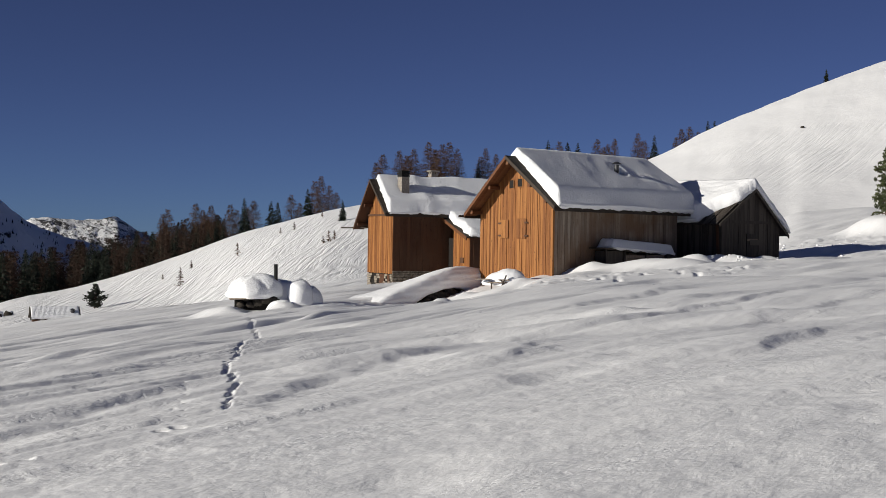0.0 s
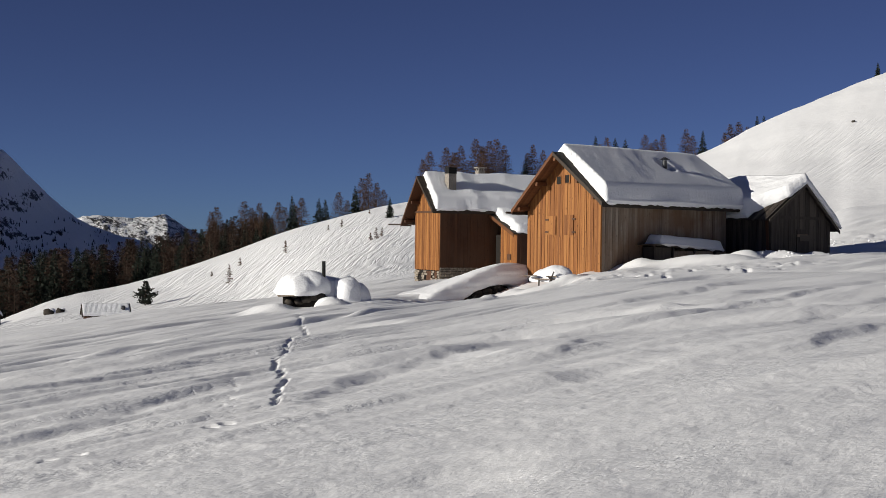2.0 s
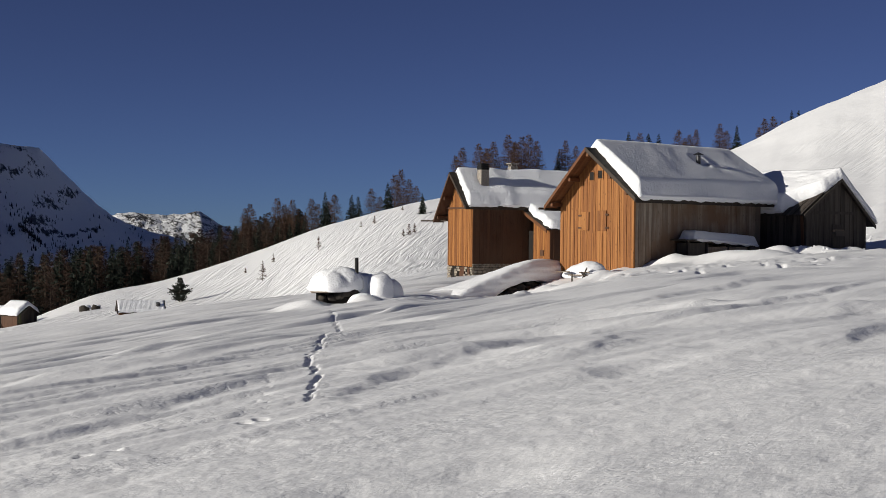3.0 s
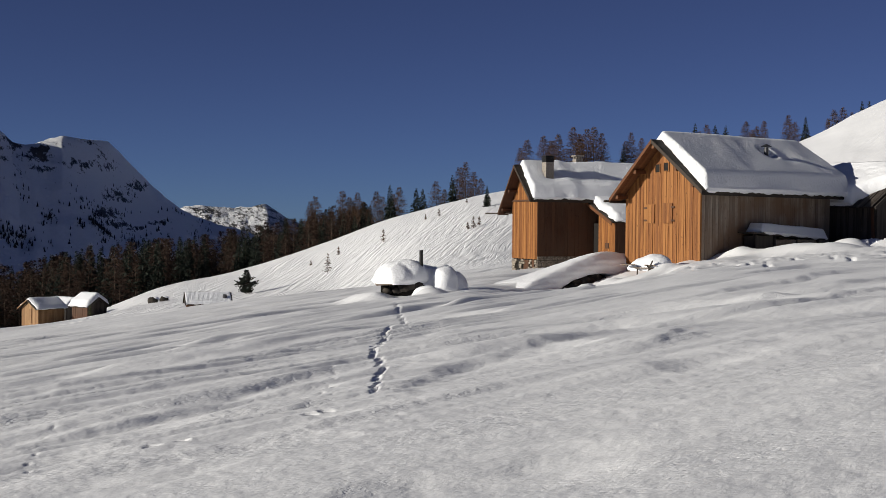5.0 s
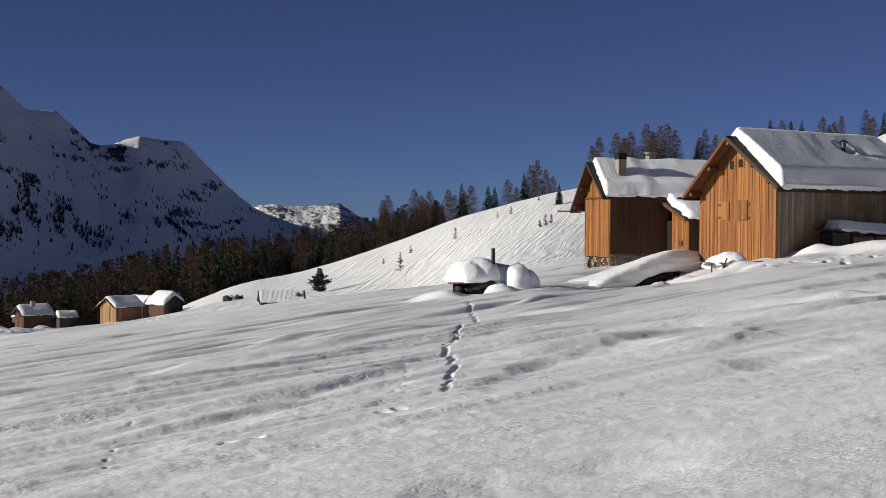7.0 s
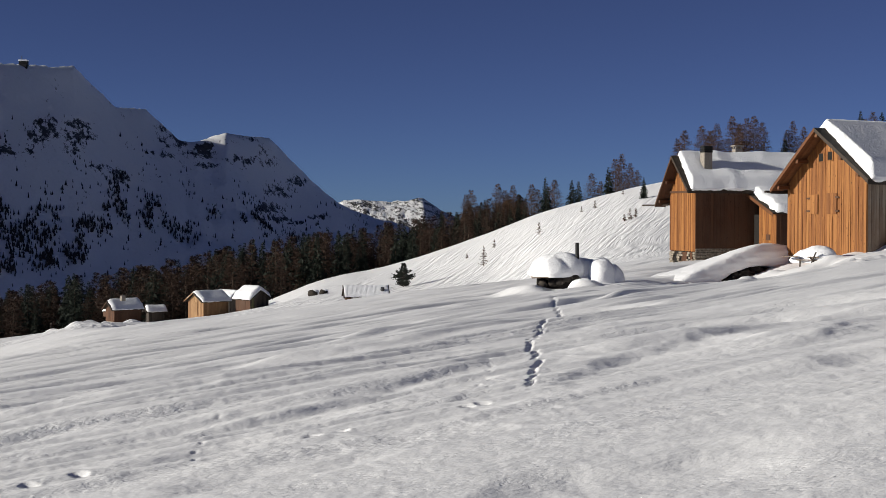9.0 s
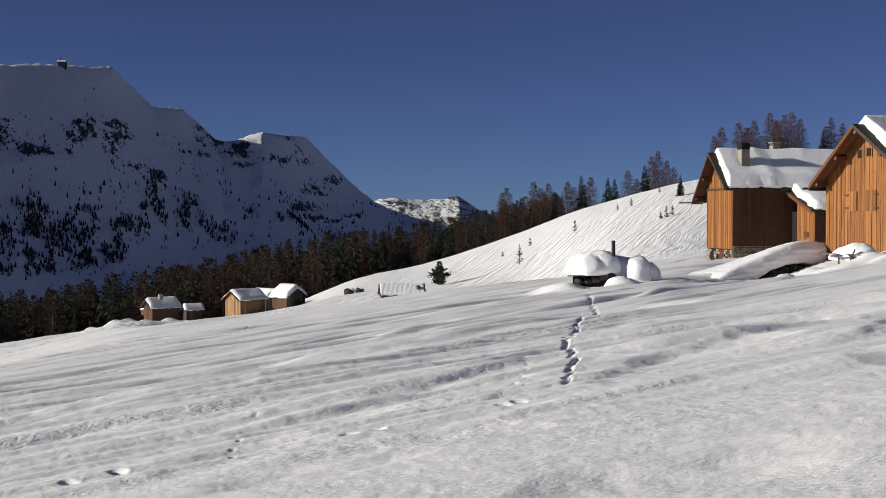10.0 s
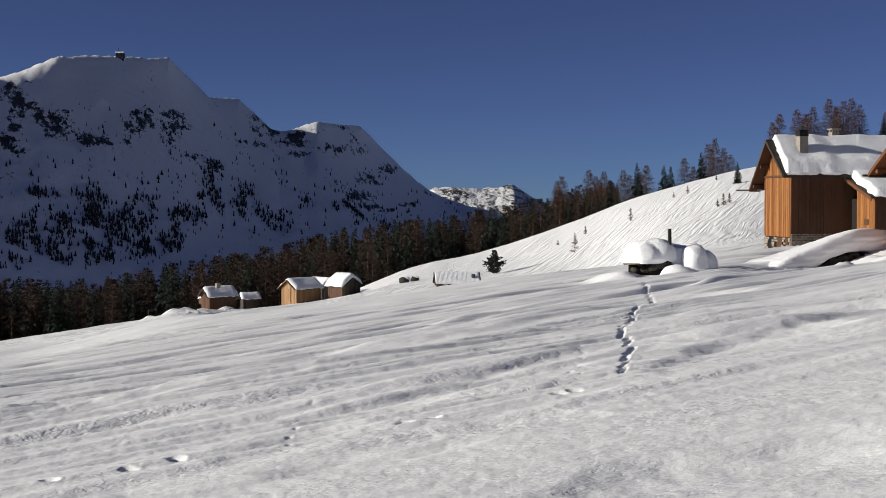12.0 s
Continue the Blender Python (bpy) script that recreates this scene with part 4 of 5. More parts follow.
def finish_shed(h):
    rake_boards(h, [(-0.5, 2.4), (3.1, 4.6), (6.7, 1.8)], -0.25, M_DARK, M_DARK, 0.20)
    bm = bmesh.new()
    box(bm, 1.0, -0.075, 2.45, 5.1, -0.045, 2.62)
    part("cross_board", bm, M_DARK, h)
    bm = bmesh.new()
    box(bm, 2.5, -0.085, -0.3, 3.6, -0.045, 1.85, 0.01)
    d = part("door", bm, M_DARK, h, "old grey plank door")
    for z in (0.3, 1.4):
        bm = bmesh.new()
        box(bm, 2.5, -0.115, z, 3.6, -0.08, z + 0.14)
        part("ledge", bm, M_GREY, d)
    bm = bmesh.new()
    box(bm, 2.75, -0.13, 1.15, 3.7, -0.09, 1.5)
    part("nailed_board", bm, M_DARK, h)
    for i, (y0, y1) in enumerate(((0.05, 0.22), (0.9, 1.05), (2.0, 2.2))):
        bm = bmesh.new()
        beam(bm, (-0.06, y0, -0.3), (-0.06, y1, 2.35), 0.16, 0.16)
        part("post", bm, M_DARK if i else M_BROWN, h)
    # loose planks where the roof is bare at the corner
    rnd = random.Random(61)
    for i in range(7):
        y = -0.2 + i * 0.2
        bm = bmesh.new()
        a = -0.75 + rnd.uniform(-0.1, 0.1)
        prism(bm, [(a, 2.32), (1.7, 3.82), (1.7, 3.88), (a, 2.38)], y + 0.01, y + 0.18)
        part("roof_plank", bm, M_DARK, h)


# ---- loose things near the houses ----
def rock_mesh(bm, c, r, seed, squash=0.75):
    g = bmesh.ops.create_icosphere(bm, subdivisions=2, radius=1.0)
    for v in g["verts"]:
        n = 1 + 0.35 * fbm(v.co.x * 1.3 + seed, v.co.y * 1.3, v.co.z * 1.3)
        v.co = Vector(c) + Vector((v.co.x * n * r, v.co.y * n * r, v.co.z * n * r * squash))


def dome(name, cx, cy, z0, rx, ry, h, material, parent, seed=0.0, power=2.6, rough=0.10, turn=0.0, n=30, label="", undercut=0.0, slant=0.0, plan=2.0):
    """A rounded heap of snow. undercut: draws the foot in, so that the cover overhangs."""
    V, F = [], []
    m = 16
    ct, st = math.cos(turn), math.sin(turn)
    for i in range(m + 1):
        ang = i / m * math.pi / 2
        rr = math.sin(ang) ** (2 / power)
        zz = math.cos(ang) ** (2 / power)
        for k in range(n):
            a = 2 * math.pi * k / n
            ca, sa = math.cos(a), math.sin(a)
            s = rr / (abs(ca) ** plan + abs(sa) ** plan) ** (1 / plan)
            px_, py_ = ca * s * rx, sa * s * ry
            w = 1 + rough * 1.4 * fbm(px_ * 1.1 + seed, py_ * 1.1, zz + seed) + 0.25 * rough * fbm(px_ * 4 + seed, py_ * 4, zz * 4)
            qx = px_ * ct - py_ * st
            V.append((cx + qx * w, cy + (px_ * st + py_ * ct) * w, z0 + h * zz * (1 + slant * qx / rx) * (1 + rough * fbm(px_ * 1.4 + seed, py_ * 1.4, 3))))
    for k in range(n):
        x, y, z = V[m * n + k]
        V.append((cx + (x - cx) * (1 - undercut), cy + (y - cy) * (1 - undercut), z0 - 0.35 if not undercut else z0 - 0.12))
    for i in range(m + 1):
        for k in range(n):
            j = (k + 1) % n
            F.append((i * n + k, (i + 1) * n + k, (i + 1) * n + j, i * n + j))
    F.append(tuple((m + 1) * n + k for k in range(n)))
    return mesh_object(name, V, F, material, parent, label, smooth=True)


def facing(az, d, z=None, lift=0.0):
    """A frame on the ground at a bearing, x to the right as seen from the origin, y away."""
    x, y = math.sin(radians(az)) * d, math.cos(radians(az)) * d
    return pose(x, y, (gz(x, y) if z is None else z) + lift, 0, 0, -az)


def stone_cellar():
    h = thing("stone_cellar", facing(-7.28, 57.0, None, 0.1), "low stone cellar buried under bulging snow, with a dark pole", "cellar")
    dome("snow_cap", -0.92, 0.55, 0.42, 1.12, 1.15, 0.92, M_DRIFT, h, 2.0, 2.3, 0.10, 0.45, undercut=0.12, slant=0.18, plan=3.2, n=44)
    dome("snow_lump", 0.15, 0.95, 0.0, 0.8, 0.9, 1.12, M_DRIFT, h, 9.0, 2.6, 0.05)
    dome("snow_lump", 0.95, 0.7, -0.1, 0.62, 0.95, 1.22, M_DRIFT, h, 5.0, 3.2, 0.06, 0.35, plan=3.0)
    dome("snow_lump", 1.45, 1.05, -0.1, 0.68, 0.95, 0.95, M_DRIFT, h, 7.5, 2.4, 0.05)
    dome("snow_lump", 0.25, -0.35, -0.15, 0.62, 0.45, 0.42, M_DRIFT, h, 3.0, 2.2, 0.08)
    bm = bmesh.new()
    box(bm, -1.95, -0.5, 0.36, -1.0, 1.2, 0.41, 0.01, pose(0, 0, 0, 0, -3, 4))
    part("slab", bm, M_GREY, h, "weathered plank roof edge")
    # near-black block fills the gap in place of its shade
    bm = bmesh.new()
    box(bm, -1.75, -0.02, -0.4, 0.05, 1.1, 0.46)
    part("hollow", bm, M_HOLE, h)
    for i, (x, z, r) in enumerate(((-1.45, 0.02, 0.20), (-1.05, 0.05, 0.22), (-0.75, 0.14, 0.24), (-0.42, 0.24, 0.26), (-0.12, 0.34, 0.22), (-0.62, 0.36, 0.16), (-1.25, 0.26, 0.14), (0.05, 0.16, 0.2))):
        bm = bmesh.new()
        rock_mesh(bm, (x, -0.12, z), r, i * 3.1)
        part("stone", bm, M_ROCK, h, smooth=True)
    bm = bmesh.new()
    tube(bm, (0.02, 0.1, 0.2), (0.0, 0.1, 1.80), 0.085, 0.08, 10)
    part("pole", bm, M_IRON, h, "dark upright wooden pole")
    return h


def snow_drift():
    """A wind drift: a smooth banded face that overhangs a hollow of dark stones, and a long back."""
    h = thing("snow_drift", facing(-0.35, 70.5, None, -0.1) @ pose(0, 0, 0, 0, 0, 46), "layered overhanging snow drift above a dark stone hollow", "snow drift")
    prof = interp([(-3.1, 0.05), (-2.5, 0.45), (-1.8, 0.75), (-1.0, 1.1), (-0.2, 1.45), (0.6, 1.75), (1.2, 1.95), (1.9, 2.0), (2.8, 1.9), (3.2, 1.7)])
    lip = interp([(-3.1, -0.3), (-1.3, -0.3), (-0.9, 0.05), (-0.3, 0.42), (0.6, 0.72), (1.5, 0.78), (2.2, 0.6), (2.8, 0.35), (3.2, 0.1)])
    V, F = [], []
    nx, nk = 72, 34
    for i in range(nx + 1):
        x = -3.1 + 6.3 * i / nx
        t, b = prof(x), lip(x)
        for k in range(nk + 1):
            f = k / nk
            if f < 0.12:
                g = f / 0.12
                y, z = 1.0 - 0.9 * g, b + 0.02
            elif f < 0.6:
                g = (f - 0.12) / 0.48
                z = b + (t - b) * g
                y = 0.1 - 0.30 * math.sin(0.3 + g * 2.2) * (0.2 + 0.35 * t) + 0.022 * math.sin(z * 19 + 0.8 * math.sin(x * 1.1)) + 0.22 * g ** 4
            else:
                g = (f - 0.6) / 0.4
                y = 0.2 + g * 4.0
                z = t * (1 - 0.75 * g ** 1.6) + 0.04 * fbm(x * 1.2, y * 1.2, 4)
            V.append((x * 1.35, y + 0.06 * fbm(x * 0.9, z * 1.4, 7), z + 0.02 * fbm(x * 2, y * 2, 1)))
    for i in range(nx):
        for k in range(nk):
            a = i * (nk + 1) + k
            F.append((a, a + nk + 1, a + nk + 2, a + 1))
    mesh_object("snow_body", V, F, M_DRIFT, h, smooth=True)
    # near-black block behind the stones, standing in for shade below the lip
    bm = bmesh.new()
    box(bm, -1.4, 0.75, -0.5, 3.7, 1.1, 0.8, 0.02)
    part("hollow", bm, M_HOLE, h)
    for i in range(16):
        rnd = random.Random(i + 200)
        bm = bmesh.new()
        x = -0.95 + 0.22 * i
        rock_mesh(bm, (x * 1.35, 0.2 + rnd.uniform(-0.12, 0.2), lip(x) - rnd.uniform(0.12, 0.34)), rnd.uniform(0.2, 0.32), i * 2.7)
        part("stone", bm, M_ROCK, h, smooth=True)
    return h


def buried_bench():
    h = thing("bench", facing(2.55, 66.5, None, -0.02), "weathered wooden bench buried under a dome of snow", "bench")
    dome("snow_dome", 0.2, 0.7, 0.2, 1.2, 0.8, 0.68, M_DRIFT, h, 3.3, 2.0, 0.10, -0.15, undercut=0.05, slant=0.35)
    for x0, x1, z, y in ((-1.25, -0.55, 0.42, -0.1), (-0.65, 0.35, 0.26, -0.15), (-0.1, 0.45, 0.40, -0.2)):
        bm = bmesh.new()
        box(bm, x0, y, z - 0.05, x1, y + 0.3, z, 0.008)
        part("plank", bm, M_GREY, h)
    for a, b in (((0.05, -0.2, 0.0), (0.30, -0.2, 0.62)), ((0.35, -0.18, -0.05), (0.0, -0.18, 0.40)), ((-0.45, 0.0, -0.2), (-0.45, 0.0, 0.3)), ((1.18, 0.5, -0.1), (1.18, 0.5, 0.45))):
        bm = bmesh.new()
        beam(bm, a, b, 0.08, 0.07)
        part("leg", bm, M_DARK, h)
    return h


def log_store():
    h = thing("log_store", frame_at(5.87, 69.75, -0.61, 42) @ Matrix.Translation((0.08, 0, 0)), "low plank log store with a snow slab beside the barn", "log store")
    tilt = lambda y: 1.78 - 0.055 * (y - 3.6)
    bm = bmesh.new()
    box(bm, 0.05, 3.7, -0.2, 0.75, 5.4, 1.6, 0.01)
    part("bin", bm, M_DARK, h)
    for i in range(5):
        bm = bmesh.new()
        box(bm, 0.76, 5.5, 0.45 + 0.19 * i, 0.80, 9.6, 0.62 + 0.19 * i)
        part("plank", bm, M_GREY, h)
    for y in (3.7, 5.5, 7.6, 9.8):
        bm = bmesh.new()
        box(bm, 0.72, y - 0.06, -0.3, 0.84, y + 0.06, tilt(y) - 0.05)
        part("post", bm, M_DARK, h)
    bm = bmesh.new()
    prism(bm, [(3.2, tilt(3.2)), (10.1, tilt(10.1)), (10.1, tilt(10.1) - 0.07), (3.2, tilt(3.2) - 0.07)], 0.0, 1.05, "x")
    part("roof_board", bm, M_EAVE, h)
    V = snow_slab("snow_slab", [(0.0, 0.0), (1.12, 0.0)], lambda x, v: 0.56, lambda x: 4.0, lambda x: 10.2, 40, M_SNOW, h, 3.0, 0.05, edge=0.22)
    for v in V.data.vertices:
        v.co.z += tilt(v.co.y)
    return h


# ---- small huts along the brow of the field ----
def hut(az, el, d, bearing, W, L, wall, rise, mats, label, name="hut", snow=0.34, over=0.35, left_corner=False):
    """A small gabled hut whose near corner stands at a bearing and rise. mats: gable, side, roof."""
    x, y = math.sin(radians(az)) * d, math.cos(radians(az)) * d
    z = EYE + d * math.tan(radians(el))
    h = thing(name, frame_at(x, y, z, bearing), label, "hut", "huts along the brow of the field")
    s = 1 if left_corner else -1
    a, b = (0, W) if left_corner else (-W, 0)
    mid = (a + b) / 2
    top = interp([(a, wall), (mid, wall + rise), (b, wall)])
    bm = bmesh.new()
    prism(bm, [(a + 0.05, -2.5), (b - 0.05, -2.5), (b - 0.05, wall - 0.05), (mid, wall + rise - 0.06), (a + 0.05, wall - 0.05)], 0.05, L - 0.05)
    part("core", bm, M_HOLE, h)
    wall_boards(h, "x", 0.0, -1, a, b, -2.0, top, mats[0], 0.45, int(abs(az) * 100), 0.02)
    wall_boards(h, "y", b, 1, 0, L, -2.0, lambda q: wall, mats[1], 0.45, int(abs(az) * 100) + 1, 0.02)
    wall_boards(h, "y", a, -1, 0, L, -2.0, lambda q: wall, mats[1], 0.45, int(abs(az) * 100) + 2, 0.02)
    k = rise / (W / 2)
    lo = wall - over * k
    roof_plate("roof_slope", (a - over, lo + 0.1), (mid, wall + rise + 0.1), -0.5, L + 0.4, 0.1, M_EAVE, h)
    roof_plate("roof_slope", (mid, wall + rise + 0.1), (b + over, lo + 0.1), -0.5, L + 0.4, 0.1, M_EAVE, h)
    snow_slab("roof_snow", [(a - over, lo + 0.12), (mid, wall + rise + 0.12), (b + over, lo + 0.12)], lambda q, v: snow, lambda q: -0.35, lambda q: L + 0.4, 16, M_SNOW, h, az, 0.06, step=0.3, edge=0.3)
    rake_boards(h, [(a - over, lo + 0.1), (mid, wall + rise + 0.1), (b + over, lo + 0.1)], -0.5, mats[0], M_EAVE, 0.16)
    return h


def huts():
    a = hut(-23.55, -4.28, 196, 35, 4.4, 4.3, 1.55, 1.15, (M_TAN, M_TAN, M_SNOW), "small new larch-board hut with a snow roof")
    bm = bmesh.new()
    box(bm, -2.9, -0.09, -0.6, -1.7, -0.04, 1.4)
    part("door", bm, M_TAN, a, "closed board door")
    hut(-22.45, -4.05, 212, -66, 3.2, 3.6, 1.2, 1.0, (M_DARK, M_DARK, M_SNOW), "small dark weathered hut with a lit snow roof", left_corner=True)
    hut(-21.55, -4.15, 194, -64, 3.6, 3.2, 1.4, 1.1, (M_DARK, M_BROWN, M_SNOW), "small weathered hut with deep snow on its roof", snow=0.7, left_corner=True)
    d = hut(-27.3, -4.68, 190, 39, 2.9, 4.0, 1.9, 0.95, (M_BROWN, M_BROWN, M_SNOW), "small brown log hut on a pale stone base")
    bm = bmesh.new()
    box(bm, -2.6, -0.12, -1.0, -0.2, 0.0, 0.1, 0.03)
    part("stone_base", bm, M_STONE, d)
    bm = bmesh.new()
    box(bm, -4.4, 0.2, 0.6, -3.2, 2.2, 1.3, 0.02)
    part("side_store", bm, M_BROWN, d)
    snow_slab("store_snow", [(-4.5, 1.31), (-3.2, 1.5)], lambda q, v: 0.5, lambda q: 0.1, lambda q: 2.3, 8, M_SNOW, d, 2.0, 0.05)
    bm = bmesh.new()
    box(bm, -0.7, 1.2, 3.0, -0.2, 1.8, 3.75, 0.02)
    part("chimney", bm, M_CONCRETE, d)
    hut(-25.85, -4.42, 200, 48, 1.6, 2.3, 0.7, 0.5, (M_DARK, M_DARK, M_SNOW), "tiny snow-covered store beside the log hut", snow=0.4)
    # long low hut, its snowy roof turned to the camera
    g = thing("hut", frame_at(*(lambda p: (p[0], p[1], gz(*p) + 0.98))((math.sin(radians(-17.42)) * 164, math.cos(radians(-17.42)) * 164)), 68), "long low hut with a ribbed snow roof", "hut", "huts along the brow of the field")
    L, W = 5.4, 3.0
    bm = bmesh.new()
    prism(bm, [(0.0, -1.5), (W * -1, -1.5), (-W, 0.75), (-W / 2, 1.63), (0.0, 0.75)], 0.2, L - 0.2)
    part("core", bm, M_BROWN, g)
    wall_boards(g, "y", 0.02, 1, 0.0, L, -1.5, lambda q: 0.72, M_BROWN, 0.4, 91, 0.02)
    wall_boards(g, "x", 0.18, -1, -W, 0.0, -1.5, interp([(-W, 0.75), (-W / 2, 1.63), (0, 0.75)]), M_BROWN, 0.4, 92, 0.02)
    roof_plate("roof_slope", (-W / 2, 1.78), (0.35, 0.60), -0.25, L + 0.15, 0.1, M_EAVE, g)
    roof_plate("roof_slope", (-W - 0.35, 0.60), (-W / 2, 1.78), -0.25, L + 0.15, 0.1, M_EAVE, g)
    snow_slab("roof_snow", [(-W - 0.3, 0.66), (-W / 2, 1.80), (0.38, 0.62)], lambda q, v: 0.26 + 0.012 * math.sin(v * 60 + 3 * q), lambda q: -0.15, lambda q: L + 0.1, 70, M_SNOW, g, 2.0, 0.04, edge=0.2)
    for y in (-0.28, L + 0.1):
        bm = bmesh.new()
        prism(bm, [(-W / 2, 1.98), (0.42, 0.75), (0.42, 0.45), (-W / 2, 1.68)], y, y + 0.12)
        part("barge_board", bm, M_DARK, g)
    bm = bmesh.new()
    tube(bm, (-0.55, L - 0.7, 1.0), (-0.35, L - 0.7, 1.72), 0.28, 0.24, 12)
    part("stove_pipe", bm, M_METAL, g)


def summit_hut():
    az, d = -30.92, float(smooth_look_up(RANGE_AT, np.array([-30.92]))[0])
    z = EYE + d * math.tan(radians(5.93))
    h = thing("summit_station", pose(math.sin(radians(az)) * d, math.cos(radians(az)) * d, z, 0, 0, 20), "dark square summit station on the far mountain", "building")
    for name, b, mat in (("body", (-6, -6, -6, 6, 6, 12), M_IRON), ("roof_snow", (-6.5, -6.5, 12, 6.5, 6.5, 14), M_SNOW), ("annex", (-10, -3, -6, -6, 3, 6), M_IRON), ("mast", (-3, -1, 14, -2, 0, 20), M_METAL)):
        bm = bmesh.new()
        box(bm, *b, 0.4)
        part(name, bm, mat, h)
    for i in range(3):
        bm = bmesh.new()
        box(bm, -5 + 3.6 * i, -6.15, 3, -2.6 + 3.6 * i, -5.9, 7)
        part("window", bm, M_METAL, h)


# ======== trees ========
def conifer_mesh(name, height, seed, bare, dense=1.0):
    """A conifer as arrays: tapered trunk, then whorls of drooping boughs carrying many short twig blades. bare: a leafless winter larch."""
    rnd = random.Random(seed)
    V, F = [], []

    def blade(p, q, w, up):
        d = q - p
        side = d.cross(up)
        if side.length < 1e-6:
            side = Vector((1, 0, 0))
        side = side.normalized() * w
        i = len(V)
        V.extend([p.lerp(q, 0.2) - side, p.lerp(q, 0.2) + side, q])
        F.append((i, i + 1, i + 2))

    lean = Vector((rnd.uniform(-0.02, 0.02), rnd.uniform(-0.02, 0.02), 0))
    if bare:
        # boughs start at any height; the crown is a long rounded oval, widest low down
        rad = height * (0.25 if dense >= 1 else 0.24) * rnd.uniform(0.85, 1.15)
        for n in range(520 if dense >= 1 else 200):
            f = 0.10 + 0.89 * rnd.random()
            rr = (rad * 1.2 * (1 - f) ** 0.8 * min(1.0, 0.55 + 2.2 * f) + 0.12) * rnd.uniform(0.6, 1.1)
            a = rnd.uniform(0, 6.283)
            p = Vector((0, 0, height * f)) + lean * height * f
            q = p + Vector((math.cos(a) * rr, math.sin(a) * rr, rr * (rnd.uniform(-0.25, 0.15) + 0.3 * f)))
            q.z = min(q.z, height * 1.0)
            blade(p, q, 0.06 if dense < 1 else 0.03, Vector((0, 0, 1)))
            small = 0.62 if dense >= 1 else 1.15
            for t in range(max(4, int((0.7 + rr) * (5.6 if dense < 1 else 11.0) * dense))):
                c = p.lerp(q, 0.1 + 0.9 * rnd.random())
                tw = rnd.uniform(0.25, 0.6) * (small + 0.15 * (small < 1))
                b = a + rnd.uniform(-1.0, 1.0)
                e = c + Vector((math.cos(b) * tw, math.sin(b) * tw, rnd.uniform(-0.7, 0.6) * tw))
                blade(c, e, (0.027 if dense >= 1 else 0.046) * small * rnd.uniform(0.6, 1.4) / dense, Vector((rnd.uniform(-1, 1), rnd.uniform(-1, 1), rnd.uniform(-1, 1))))
    else:
        rad = height * 0.20 * rnd.uniform(0.85, 1.15)
        z = height * 0.04
        while z < height * 0.985:
            f = z / height
            r = rad * (1 - f) ** 0.85 + 0.08
            n = 6 if dense >= 1 else 5
            a0 = rnd.uniform(0, 6.28)
            for k in range(n):
                a = a0 + k * 6.283 / n + rnd.uniform(-0.35, 0.35)
                rr = r * rnd.uniform(0.5, 1.15)
                p = Vector((0, 0, z + rnd.uniform(-0.012, 0.012) * height)) + lean * z
                q = p + Vector((math.cos(a) * rr, math.sin(a) * rr, (-0.36 + 0.5 * max(0, f - 0.6)) * rr + rnd.uniform(-0.3, 0.2) * rr))
                blade(p, q, 0.14, Vector((0, 0, 1)))
                for t in range(max(3, int((0.5 + rr) * 5.0 * dense))):
                    s = rnd.random()
                    c = p.lerp(q, 0.08 + 0.92 * s)
                    tw = rnd.uniform(0.4, 0.95) * min(1.0, 0.22 + 0.55 * rr)
                    b = a + rnd.uniform(-1.2, 1.2)
                    e = c + Vector((math.cos(b) * tw, math.sin(b) * tw, rnd.uniform(-0.8, 0.05) * tw))
                    blade(c, e, 0.19 * min(1.0, 0.3 + 0.5 * rr) * rnd.uniform(0.6, 1.3) / dense, Vector((rnd.uniform(-1, 1), rnd.uniform(-1, 1), rnd.uniform(-0.5, 1))))
            z += height * (0.02 if dense >= 1 else 0.026) * rnd.uniform(0.8, 1.25)
    TV, TF = [], []
    segs = 6
    for i in range(5):
        f = i / 4
        rt = height * 0.013 * (1 - f) + 0.015
        for k in range(segs):
            a = k * 6.2832 / segs
            TV.append(Vector((math.cos(a) * rt, math.sin(a) * rt, -0.8 + (height * 0.97 + 0.8) * f)) + lean * height * f)
    for i in range(4):
        for k in range(segs):
            j = (k + 1) % segs
            TF.append((i * segs + k, i * segs + j, (i + 1) * segs + j, (i + 1) * segs + k))
    return TV, TF, V, F


KINDS = {}


def kind_of(bare, i):
    if (bare, i) not in KINDS:
        KINDS[bare, i] = conifer_mesh("conifer", 12.0, 100 * bare + i, bare, 1.0 if i < 4 else 0.6)
    return KINDS[bare, i]


TREE_MESHES = {}


def tree(name, x, y, z, height, bare, i, label, group):
    """A single tree with a trunk and a crown."""
    TV, TF, V, F = kind_of(bare, i)
    if (bare, i) not in TREE_MESHES:
        a = mesh_object("trunk", TV, TF, M_BARK)
        b = mesh_object("crown", V, F, M_LARCH if bare else M_SPRUCE)
        TREE_MESHES[bare, i] = (a.data, b.data)
        bpy.data.objects.remove(a)
        bpy.data.objects.remove(b)
    s = height / 12.0
    t = thing(name, Matrix.Translation((x, y, z)) @ Matrix.Rotation(x * 7.3, 4, "Z") @ Matrix.Diagonal((s, s, s, 1)), label, "tree", group)
    for nm, me in zip(("trunk", "crown"), TREE_MESHES[bare, i]):
        new(nm, me).parent = t
    return t


